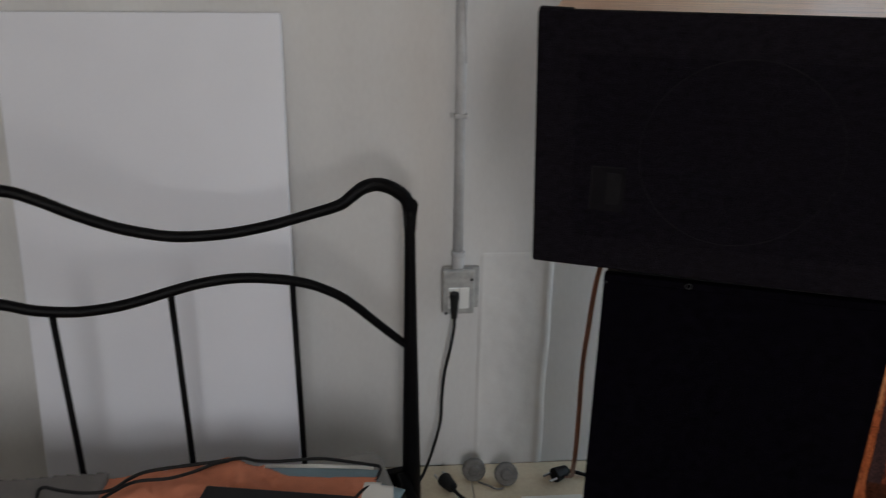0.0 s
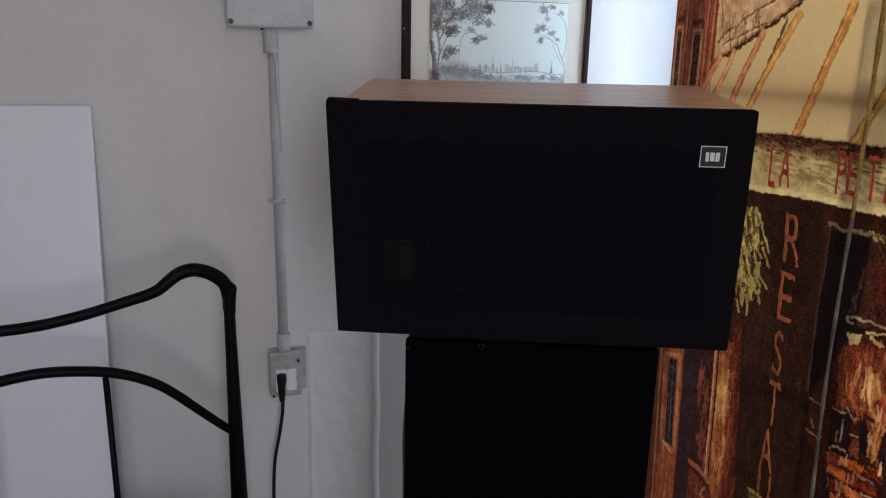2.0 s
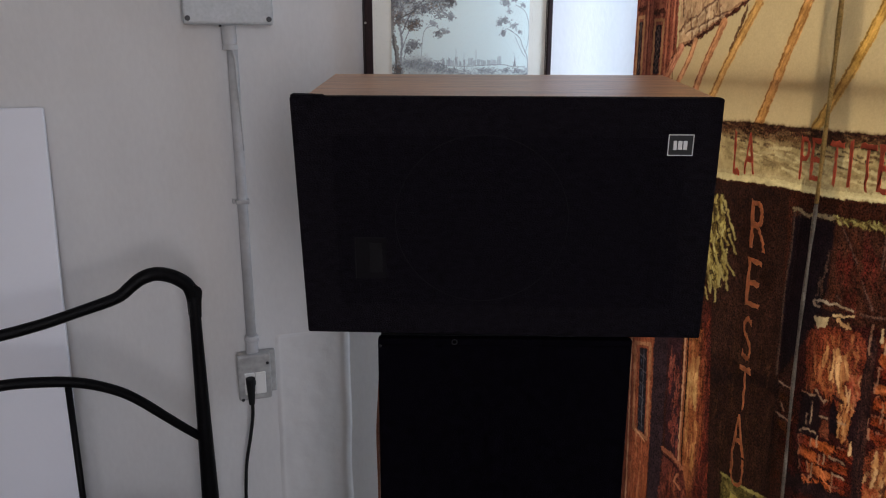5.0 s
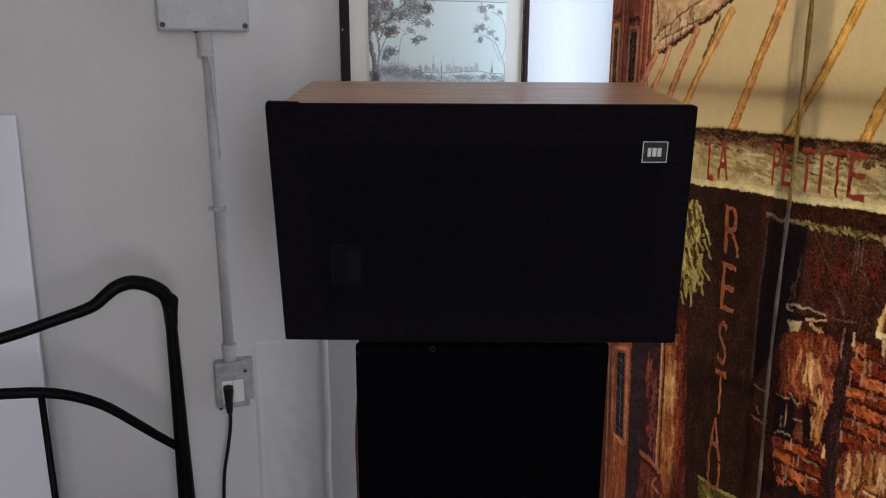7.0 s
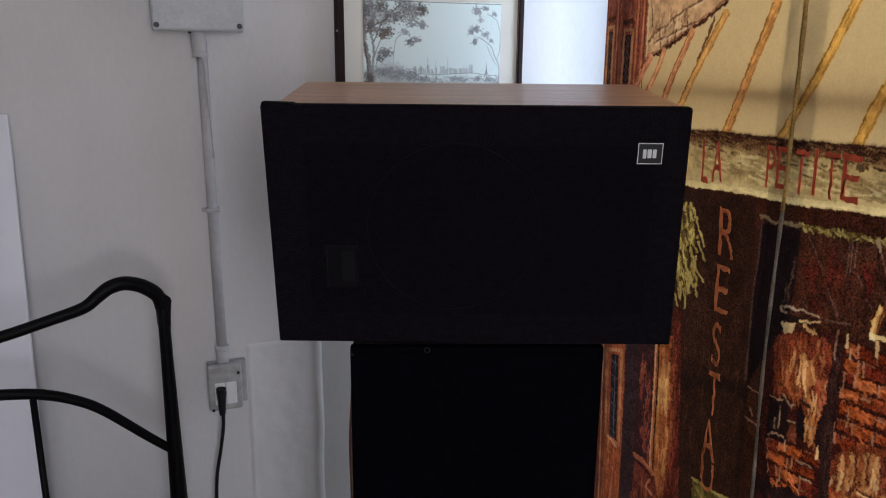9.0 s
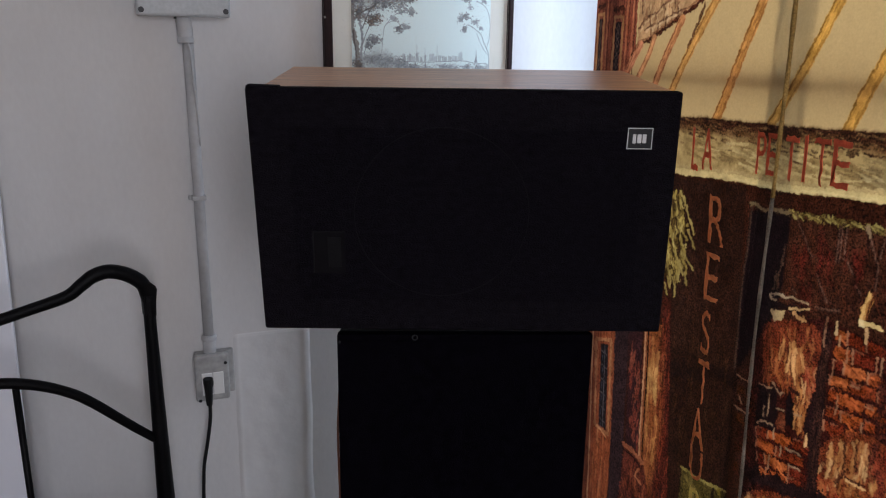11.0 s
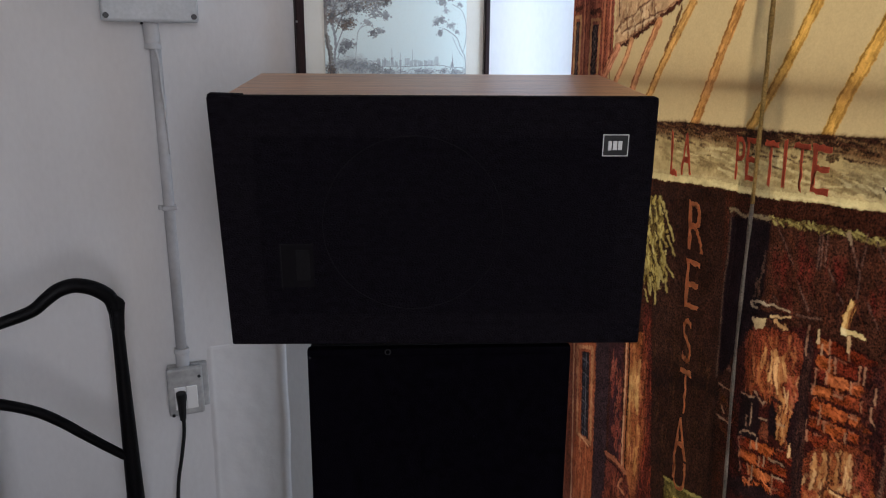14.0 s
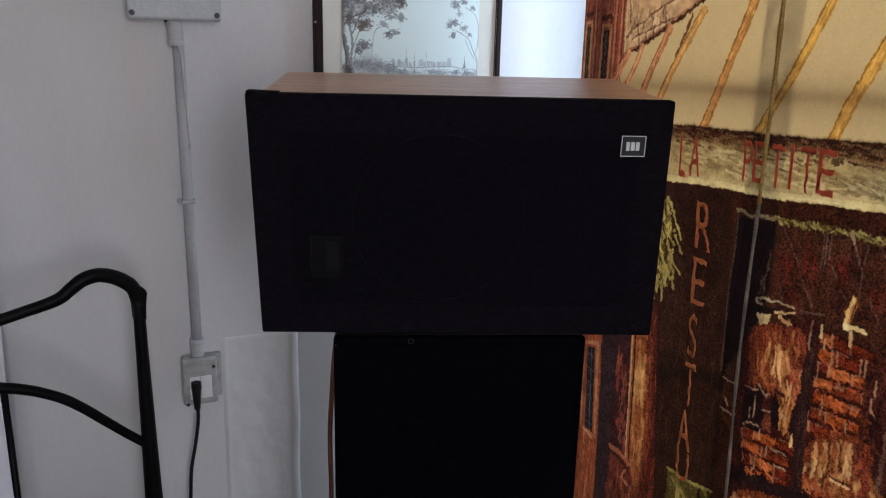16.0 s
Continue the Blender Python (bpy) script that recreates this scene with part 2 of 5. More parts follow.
XW, XE, YS, H = -2.6, 1.08, -4.2, 2.75
structure("wall_north", box(XW - 0.2, XE + 0.2, 0, 0.2, 0, H), M_WALL, "off-white painted plaster wall with faint stains", "wall")
structure("wall_west", box(XW - 0.2, XW, YS, 0, 0, H), M_WALL, "off-white painted plaster wall", "wall")
we = box(XE, XE + 0.2, YS, -1.62, 0, H)
add(we, box(XE, XE + 0.2, -0.10, 0, 0, H))
add(we, box(XE, XE + 0.2, -1.62, -0.10, 0, 0.1))
add(we, box(XE, XE + 0.2, -1.62, -0.10, 2.2, H))
structure("wall_east", we, M_WALL, "off-white painted wall with the curtained window opening", "wall")
ws = box(XW, -0.36, YS - 0.2, YS, 0, H)
add(ws, box(1.0, XE, YS - 0.2, YS, 0, H))
add(ws, box(-0.36, 1.0, YS - 0.2, YS, 0, 0.5))
add(ws, box(-0.36, 1.0, YS - 0.2, YS, 2.3, H))
structure("wall_south", ws, M_WALL, "off-white painted wall with a window opening", "wall")
structure("ceiling", box(XW - 0.2, XE + 0.2, YS - 0.2, 0.2, H, H + 0.1), M_CEIL, "plain white ceiling", "ceiling")
structure("floor", box(XW - 0.2, XE + 0.2, YS - 0.2, 0.2, -0.12, -0.004), M_GROUT, "floor of cream ceramic tiles with grey joints", "floor")
def patch_mesh():
    """Plaster laid on by hand: soft rolled edges, a ridge along the far side."""
    xs, zs = np.linspace(0.045, 0.252, 90), np.linspace(0.0, 0.636, 120)
    bm, rows = bmesh.new(), []
    for z in zs:
        row = []
        for x in xs:
            w = 0.004 * noise.noise(Vector((0, 3.0 * x, 7.0 * z)))
            edge = min(1, max(0, (x - 0.048 - w) / 0.020)) * min(1, max(0, (0.249 + w - x) / 0.010)) * min(1, max(0, (0.631 + w - z) / 0.010))
            edge = edge * edge * (3 - 2 * edge)
            k = 0.0028 + 0.0006 * math.exp(-((x - 0.064 - w) / 0.006) ** 2) + 0.0026 * math.exp(-((x - 0.232 - w) / 0.010) ** 2) + 0.0009 * noise.noise(Vector((30 * x, 0, 22 * z)))
            row.append(bm.verts.new((x, 0.001 - edge * k, z)))
        rows.append(row)
    for r0, r1 in zip(rows, rows[1:]):
        for k in range(len(xs) - 1):
            bm.faces.new((r0[k], r0[k + 1], r1[k + 1], r1[k]))
    return bm


patch = patch_mesh()
structure("wall_patch", patch, M_PATCH, "raised rectangle of patched white plaster on the wall", "plaster patch")


def window(name, m, w, h, bars, transoms):
    """Local x along the wall, y out of the room."""
    root = empty(name, m, label="white wooden window frame with plain bars", category="window", kind="structure")
    part("window_frame", box(0, 0.05, 0, 0.06, 0, h, 0.004), M_WHITEPL, root)
    part("window_frame", box(w - 0.05, w, 0, 0.06, 0, h, 0.004), M_WHITEPL, root)
    part("window_frame", box(0.05, w - 0.05, 0, 0.06, h - 0.05, h, 0.004), M_WHITEPL, root)
    part("window_sill", box(0.05, w - 0.05, 0.0, 0.06, 0, 0.05, 0.004), M_WHITEPL, root)
    for b in bars:
        part("mullion", box(b - 0.035, b + 0.035, 0.005, 0.05, 0.05, h - 0.05, 0.004), M_WHITEPL, root)
    for z in transoms:
        part("transom", box(0.05, w - 0.05, -0.004, 0.046, z - 0.013, z + 0.013, 0.003), M_WHITEPL, root)
    return root


window("window_1", pose(0.872, -0.34, 0.1, 0, 0, -90), 1.28, 2.1, [], [1.16])
window("window_2", pose(1.0, YS - 0.04, 0.5, 0, 0, 180), 1.36, 1.8, [0.68], [])

# ---- loudspeakers ----
def upper_speaker():
    root = empty("loudspeaker", pose(0.327, -0.793, 0.890, 4.1, 0, -19.3), label="walnut loudspeaker with black cloth grille, lying atop another one", category="loudspeaker", group="stacked loudspeakers")
    w, d, h = 0.597, 0.315, 0.360

    def racked(bm):
        """The old cabinet has gone slightly out of square."""
        for v in bm.verts:
            a, c = v.co.x / w + 0.5, v.co.z / h
            v.co.x += (1 - c) * (0.0085 + (0.005 - 0.0085) * a) + c * 0.001 * (1 - a)
            v.co.z += (1 - c) * (0.0035 - 0.0058 * a) + c * 0.003
        return bm

    part("cabinet", racked(box(-w / 2 + 0.010, w / 2 - 0.004, 0.022, d, 0, h - 0.002, 0.002)), M_WALNUT, root, "reddish walnut veneer cabinet")
    part("grille", racked(box(-w / 2 - 0.007, w / 2, 0, 0.020, 0.001, h, 0.0035, 3)), M_CLOTH, root, "stretched black cloth grille")
    fold = box(-w / 2 - 0.006, -w / 2 + 0.038, 0.004, 0.024, h - 0.002, h + 0.0022, 0.0012)
    for v in fold.verts:
        if v.co.x > -w / 2 + 0.03:
            v.co.z -= 0.0012
    part("cloth_fold", racked(fold), M_CLOTH, root, "folded corner of the cloth")
    # darker copy of the cloth stands in for shade in the hollow behind
    part("hollow_shade", racked(box(-w / 2 + 0.048, w / 2 - 0.047, -0.0003, 0.004, 0.050, h - 0.054, 0.0002, 1)), M_HOLLOWSHADE, root, "darker sheet for the shade of the hollow behind the cloth")
    part("woofer_outline", ring((-0.034, -0.0003, 0.185), 0.126, 0.0007, 64), M_RING, root, "faint round driver rim under the cloth")
    plate = part("control_plate", box(-0.221, -0.174, -0.0004, 0.002, 0.094, 0.159, 0.0003), M_PLATE, root, "faint rectangular plate under the cloth")
    part("plate_edge", box(-0.221, -0.219, -0.0009, 0.001, 0.094, 0.159, 0.0003), M_RING, plate)
    part("plate_edge", box(-0.219, -0.174, -0.0009, 0.001, 0.157, 0.159, 0.0003), M_RING, plate)
    part("inner_panel", box(-0.199, -0.180, -0.0010, 0.001, 0.104, 0.150, 0.0003), M_RING, plate)
    for x in (-0.12, 0.10):
        part("rear_foot", box(x - 0.02, x + 0.02, d - 0.05, d - 0.01, -0.0255, 0.001, 0.002), M_BLACK, root, "black rubber foot")
    badge = part("badge", box(0.2250, 0.2605, -0.002, 0.001, 0.2835, 0.3135, 0.0006), M_BLACK, root, "small black badge with a silver border")
    for x0, x1, z0, z1 in ((0.2250, 0.2605, 0.2835, 0.2846), (0.2250, 0.2605, 0.3124, 0.3135), (0.2250, 0.2261, 0.2846, 0.3124), (0.2594, 0.2605, 0.2846, 0.3124)):
        part("badge_border", box(x0, x1, -0.0028, -0.0012, z0, z1), M_BADGE, badge)
    for x0, x1, z0 in ((0.2325, 0.2375, 0.2915), (0.2388, 0.2450, 0.2920), (0.2462, 0.2520, 0.2920)):
        part("logo_bar", box(x0, x1, -0.0028, -0.0012, z0, 0.3045, 0.0007), M_BADGE, badge)
    return root


def lower_speaker():
    root = empty("loudspeaker", pose(0.3350, -0.789, 0, 0, 0, -19.2), label="tall black-fronted loudspeaker standing on the floor", category="loudspeaker", group="stacked loudspeakers")
    w, d, h = 0.394, 0.36, 0.8825
    part("cabinet", box(-w / 2 + 0.003, w / 2 - 0.003, 0.018, d, 0, h - 0.003, 0.002), M_PALEWOOD, root, "pale wood cabinet sides")
    # black sheet added so the gap below the upper cabinet reads as shade
    part("gap_shade_sheet", box(-w / 2 + 0.003, w / 2 - 0.003, 0.018, d, h - 0.003, h - 0.0005, 0.001), M_BLACK, root, "black sheet added to keep the gap under the upper cabinet dark")
    part("grille", box(-w / 2, w / 2, 0, 0.0165, 0.01, h, 0.003, 3), M_CLOTH2, root, "plain black cloth front")
    part("cloth_edge", box(-w / 2 + 0.004, w / 2 - 0.004, -0.0012, 0.002, h - 0.013, h - 0.010, 0.0005), M_CLOTH2, root)
    part("clip", ring((-0.078, -0.002, h - 0.004), 0.0040, 0.0009, 20), M_SCREW, root, "small dark steel ring")
    part("corner_tack", cylinder((-w / 2 + 0.004, -0.002, h - 0.012), (-w / 2 + 0.004, 0.002, h - 0.012), 0.002, seg=8), M_SCREW, root)
    return root


upper_speaker()
lower_speaker()


# ---- printed curtain ----
def noise_field(nu, nv, cell, seed):
    """Smooth random values, about 0 to 1, on a grid."""
    rng = np.random.default_rng(seed)
    gu, gv = int(nu / cell) + 3, int(nv / cell) + 3
    g = rng.random((gv, gu))
    x, y = np.arange(nu) / cell, np.arange(nv) / cell
    ix, iy = x.astype(int), y.astype(int)
    fx, fy = x - ix, y - iy
    fx, fy = fx * fx * (3 - 2 * fx), fy * fy * (3 - 2 * fy)
    a = g[np.ix_(iy, ix)] * (1 - fx) + g[np.ix_(iy, ix + 1)] * fx
    b = g[np.ix_(iy + 1, ix)] * (1 - fx) + g[np.ix_(iy + 1, ix + 1)] * fx
    return a * (1 - fy)[:, None] + b * fy[:, None]


class Canvas:
    """A print, painted in strokes on a grid of u (along) and v (up)."""

    def __init__(self, u0, u1, v0, v1, step, color, seed):
        self.nu, self.nv = int(round((u1 - u0) / step)) + 1, int(round((v1 - v0) / step)) + 1
        self.u, self.v = np.linspace(u0, u1, self.nu), np.linspace(v0, v1, self.nv)
        self.step = step
        self.c = np.tile(np.array(lin(*color)), (self.nv, self.nu, 1))
        self.rng = np.random.default_rng(seed)
        self.wob = 0.6 * (noise_field(self.nu, self.nv, 7, seed + 1) - 0.5) + 0.6 * (noise_field(self.nu, self.nv, 2.5, seed + 2) - 0.5)
        self.wob2 = 0.6 * (noise_field(self.nu, self.nv, 7, seed + 3) - 0.5) + 0.6 * (noise_field(self.nu, self.nv, 2.5, seed + 4) - 0.5)
        self.grain = 0.5 * noise_field(self.nu, self.nv, 14, seed + 5) + 0.3 * noise_field(self.nu, self.nv, 5, seed + 6) + 0.2 * self.rng.random((self.nv, self.nu))
        self.drag = 0.6 * noise_field(self.nu, max(3, self.nv // 9), 3, seed + 7).repeat(10, 0)[:self.nv] + 0.4 * self.grain
        self.drag = self.drag[:self.nv]

    chroma = 1.0
    thin = 1.0

    def window(self, pts, pad):
        us, vs = [p[0] for p in pts], [p[1] for p in pts]
        i0, i1 = np.searchsorted(self.u, [min(us) - pad, max(us) + pad])
        j0, j1 = np.searchsorted(self.v, [min(vs) - pad, max(vs) + pad])
        return slice(j0, j1), slice(i0, i1)

    def put(self, j, i, mask, color, vary, streak):
        g = (self.drag if streak else self.grain)[j, i]
        tone = 1 + vary * 2 * (g - 0.5)
        c = np.array(lin(*(k * self.thin for k in color)))[None, None] * tone[..., None]
        self.c[j, i] = self.c[j, i] * (1 - mask[..., None]) + c * mask[..., None]

    def stroke(self, pts, width, color, rough=0.3, vary=0.3, alpha=1.0, streak=False):
        pad = width * 2 + 0.01
        j, i = self.window(pts, pad)
        if j.stop <= j.start or i.stop <= i.start:
            return
        wob = width * rough
        uu = self.u[i][None, :] + wob * self.wob[j, i] * 1.5
        vv = self.v[j][:, None] + wob * self.wob2[j, i] * 1.5
        d = np.full(uu.shape, 1e9)
        for (a, b), (c, e) in zip(pts, pts[1:]):
            du, dv = c - a, e - b
            t = np.clip(((uu - a) * du + (vv - b) * dv) / (du * du + dv * dv + 1e-12), 0, 1)
            d = np.minimum(d, np.hypot(uu - a - t * du, vv - b - t * dv))
        m = np.clip((width / 2 - d) / self.step + 0.5, 0, 1) * alpha
        self.put(j, i, m, color, vary, streak)

    def poly(self, pts, color, rough=0.004, vary=0.35, alpha=1.0, soft=0.0, streak=False):
        j, i = self.window(pts, rough * 2 + soft + 0.004)
        if j.stop <= j.start or i.stop <= i.start:
            return
        uu = self.u[i][None, :] + rough * self.wob[j, i] * 2
        vv = self.v[j][:, None] + rough * self.wob2[j, i] * 2
        inside = np.zeros(uu.shape, bool)
        d = np.full(uu.shape, 1e9)
        for (a, b), (c, e) in zip(pts, pts[1:] + pts[:1]):
            cross = ((b > vv) != (e > vv)) & (uu < (c - a) * (vv - b) / (e - b + 1e-12) + a)
            inside ^= cross
            du, dv = c - a, e - b
            t = np.clip(((uu - a) * du + (vv - b) * dv) / (du * du + dv * dv + 1e-12), 0, 1)
            d = np.minimum(d, np.hypot(uu - a - t * du, vv - b - t * dv))
        s = np.where(inside, d, -d)
        m = np.clip(s / max(self.step, soft) + 0.5, 0, 1) * alpha
        self.put(j, i, m, color, vary, streak)

    def flecks(self, pts, n, length, width, colors, lean=(0, 1), spread=0.3, alpha=0.8):
        """Brush marks scattered in the box of the points."""
        us, vs = [p[0] for p in pts], [p[1] for p in pts]
        for _ in range(n):
            a, b = self.rng.uniform(min(us), max(us)), self.rng.uniform(min(vs), max(vs))
            k = length * self.rng.uniform(0.5, 1.3)
            du, dv = lean[0] + self.rng.normal(0, spread), lean[1] + self.rng.normal(0, spread)
            q = math.hypot(du, dv) + 1e-6
            c = colors[self.rng.integers(len(colors))]
            self.stroke([(a, b), (a + k * du / q, b + k * dv / q)], width * self.rng.uniform(0.6, 1.4), c, 0.5, 0.3, alpha)

    def impasto(self, n, length, width, amount, seed):
        """Breaks edges up and lays short brush marks of the colour beneath."""
        a = noise_field(self.nu, self.nv, 2.4, seed) - 0.5
        b = noise_field(self.nu, self.nv, 2.4, seed + 1) - 0.5
        jj = np.clip(np.arange(self.nv)[:, None] + np.rint(a * amount).astype(int), 0, self.nv - 1)
        ii = np.clip(np.arange(self.nu)[None, :] + np.rint(b * amount).astype(int), 0, self.nu - 1)
        self.c = self.c[jj, ii]
        src = self.c.copy()
        for _ in range(n):
            i, j = int(self.rng.integers(self.nu)), int(self.rng.integers(self.nv))
            if src[j, i].mean() > 0.24:
                continue
            k = max(2, int(length * self.rng.uniform(0.4, 1.4) / self.step))
            w = max(1, int(width * self.rng.uniform(0.5, 1.5) / self.step))
            s = self.rng.normal(0, 0.25)
            tone = self.rng.choice((0.55, 0.75, 0.85, 1.15, 1.3, 1.6))
            col = src[j, i] * (1 + (tone - 1) * (0.35 if src[j, i].mean() > 0.22 else 1.0))
            for q in range(k):
                x = i + int(q * s)
                y = j - q
                if 0 <= y < self.nv and 0 <= x < self.nu:
                    f = 0.40 * (1 - q / k)
                    self.c[y, x:x + w] = self.c[y, x:x + w] * (1 - f) + col * f

    def mesh(self, name, place):
        """place(u, v) gives the world point; arrays in, arrays out."""
        U, V = np.meshgrid(self.u, self.v)
        co = np.stack(place(U.ravel(), V.ravel()), 1)
        k = np.arange(self.nu * self.nv).reshape(self.nv, self.nu)
        f = np.stack([k[:-1, :-1], k[:-1, 1:], k[1:, 1:], k[1:, :-1]], -1).reshape(-1, 4)
        me = bpy.data.meshes.new(name)
        me.vertices.add(len(co))
        me.vertices.foreach_set("co", co.astype(np.float32).ravel())
        me.loops.add(f.size)
        me.loops.foreach_set("vertex_index", f.astype(np.int32).ravel())
        me.polygons.add(len(f))
        me.polygons.foreach_set("loop_start", (np.arange(len(f)) * 4).astype(np.int32))
        me.polygons.foreach_set("use_smooth", np.ones(len(f), bool))
        me.update(calc_edges=True)
        at = me.color_attributes.new("print", "FLOAT_COLOR", "POINT")
        tone = self.c.mean(-1, keepdims=True)
        rgba = np.concatenate([np.clip(tone + (self.c - tone) * self.chroma, 0, 1).reshape(-1, 3), np.ones((self.nu * self.nv, 1))], 1)
        at.data.foreach_set("color", rgba.astype(np.float32).ravel())
        return me


def paint_curtain():
    c = Canvas(0.276, 1.28, 0.14, 1.60, 0.0013, (186, 161, 112), 5)
    r = c.rng
    DARK = (54, 32, 22)

    def worn(pts, n, tones, length, width, lean=(0.1, -1), spread=0.25, alpha=0.6):
        """Brush marks kept inside a four-sided patch given by its corners in turn."""
        a, b, d, e = (np.array(p) for p in pts)
        for _ in range(n):
            s, t = r.random(), r.random()
            q = (a * (1 - s) + b * s) * (1 - t) + (e * (1 - s) + d * s) * t
            k = length * r.uniform(0.4, 1.3)
            du, dv = lean[0] + r.normal(0, spread), lean[1] + r.normal(0, spread)
            h = math.hypot(du, dv) + 1e-6
            c.stroke([tuple(q), (q[0] + 0.5 * k * du / h + r.normal(0, 0.002), q[1] + 0.5 * k * dv / h), (q[0] + k * du / h, q[1] + k * dv / h)], width * r.uniform(0.5, 1.5), tones[r.integers(len(tones))], 0.7, 0.4, alpha * r.uniform(0.6, 1.0))

    # house front on the far side
    c.poly([(0.2350, 1.5990), (0.4290, 1.4660), (0.4330, 1.4010), (0.4360, 1.3140), (0.4000, 1.2600), (0.3720, 1.0070), (0.2350, 0.9910)], (136, 80, 58), 0.003, 0.4, streak=True)
    c.flecks([(0.2570, 1.5270), (0.4100, 1.2660)], 90, 0.05, 0.004, [(122, 62, 46), (176, 112, 78), (104, 56, 42), (160, 96, 62)], (0, 1), 0.08, 0.6)
    for x in ((0.3260, 1.3360)[0], (0.4010, 1.3350)[0], (0.4220, 1.3340)[0]):
        c.stroke([(x, 1.24), (x - 0.004, 1.52)], 0.004, (184, 122, 86), 0.5, 0.4, 0.7)
        c.stroke([(x + 0.007, 1.24), (x + 0.003, 1.52)], 0.003, (88, 46, 36), 0.5, 0.4, 0.8)
    for a, b in (((0.2910, 1.2580), (0.3040, 1.3740)), ((0.3590, 1.2650), (0.3800, 1.3660))):
        c.stroke([(a[0] - 0.005, a[1]), (a[0] - 0.005, b[1] + 0.010), (b[0] + 0.006, b[1] + 0.010), (b[0] + 0.006, a[1])], 0.007, (172, 128, 84), 0.4)
        c.stroke([(a[0] - 0.006, b[1] + 0.026), (b[0] + 0.008, b[1] + 0.028)], 0.009, (84, 50, 36), 0.6)
        c.poly([a, (a[0], b[1]), b, (b[0], a[1])], (40, 32, 32), 0.003, 0.5)
        for k in range(6):
            z = a[1] + (b[1] - a[1]) * (0.12 + 0.15 * k)
            w = 0.3 * (b[0] - a[0])
            m = 0.5 * (a[0] + b[0])
            c.stroke([(m - w, z), (m, z + 0.010), (m + w, z), (m, z - 0.008), (m - w, z)], 0.0022, (108, 96, 84), 0.6, 0.4, 0.7)
        c.stroke([(0.5 * (a[0] + b[0]), a[1]), (0.5 * (a[0] + b[0]), b[1])], 0.0022, (96, 84, 74), 0.5, 0.4, 0.6)
    # stone valance
    c.poly([(0.4420, 1.3100), (0.4390, 1.4000), (0.4300, 1.5290), (0.7630, 1.4870), (0.6260, 1.3940), (0.5790, 1.3760), (0.5480, 1.3610), (0.5090, 1.3440), (0.4790, 1.3300)], (178, 142, 100), 0.003, 0.4)
    for pts in ([(0.4420, 1.3500), (0.4560, 1.3650), (0.4740, 1.3750), (0.4960, 1.3800), (0.5150, 1.3940)], [(0.4730, 1.3730), (0.4810, 1.3510), (0.4810, 1.3310)], [(0.5150, 1.3940), (0.5260, 1.3730), (0.5240, 1.3520)], [(0.4490, 1.3780), (0.4490, 1.3980), (0.4430, 1.4220)], [(0.5560, 1.3940), (0.5630, 1.3790), (0.5610, 1.3690)], [(0.4910, 1.3780), (0.5020, 1.3610), (0.5020, 1.3440)], [(0.5400, 1.3890), (0.5450, 1.3740), (0.5430, 1.3620)], [(0.5150, 1.3940), (0.5480, 1.4090), (0.6020, 1.4250)], [(0.4600, 1.3490), (0.4930, 1.3590), (0.5410, 1.3740), (0.5820, 1.3850)]):
        c.stroke(pts, 0.0038, (94, 66, 46), 0.8, 0.4, 0.85)
        c.stroke([(p[0] + 0.006, p[1] - 0.003) for p in pts], 0.004, (210, 182, 140), 0.8, 0.3, 0.5)
    worn(((0.4500, 1.3340), (0.5820, 1.3850), (0.5550, 1.4040), (0.4480, 1.3890)), 60, [(136, 98, 66), (196, 164, 120), (114, 80, 54), (160, 122, 84)], 0.020, 0.004, (0.1, 1), 0.25, 0.55)
    edge = [(0.4250, 1.2980), (0.4380, 1.3120), (0.4530, 1.3210), (0.4790, 1.3280), (0.5090, 1.3430), (0.5520, 1.3600), (0.5830, 1.3770), (0.6220, 1.3930), (0.6910, 1.4330), (0.7660, 1.4700)]
    c.stroke(edge, 0.0075, (74, 44, 30), 0.8, 0.5)
    c.stroke([(p[0] - 0.002, p[1] + 0.006) for p in edge], 0.004, (120, 80, 52), 0.9, 0.5, 0.7)
    # canopy stripes
    ORA, YEL = (184, 126, 78), (188, 142, 68)
    stripes = [([(0.4510, 1.3190), (0.4340, 1.2940), (0.4100, 1.2610), (0.3860, 1.2300)], 0.017, (184, 122, 86)), ([(0.4940, 1.3330), (0.4850, 1.3100), (0.4690, 1.2810), (0.4430, 1.2440)], 0.014, (188, 132, 86)), ([(0.5760, 1.3660), (0.5580, 1.3370), (0.5350, 1.3010), (0.5070, 1.2440)], 0.018, (184, 126, 80)), ([(0.6620, 1.3960), (0.6370, 1.3570), (0.6090, 1.3130), (0.5860, 1.2780), (0.5590, 1.2290)], 0.019, (186, 138, 74)), ([(0.7780, 1.4080), (0.7600, 1.3620), (0.7380, 1.3110), (0.7210, 1.2640), (0.6910, 1.1910)], 0.020, (188, 134, 72))]
    stripes += [([(0.9370, 1.4050), (0.9220, 1.3740), (0.9030, 1.3340), (0.8850, 1.3010), (0.8660, 1.2680), (0.8450, 1.2360), (0.8190, 1.1940)], 0.019, YEL), ([(1.0630, 1.3950), (1.0460, 1.3610), (1.0280, 1.3250), (1.0110, 1.2890), (0.9930, 1.2560), (0.9810, 1.2240), (0.9700, 1.1970)], 0.022, YEL), ([(1.0860, 1.2010), (1.1170, 1.2960), (1.1430, 1.3880)], 0.022, YEL)]
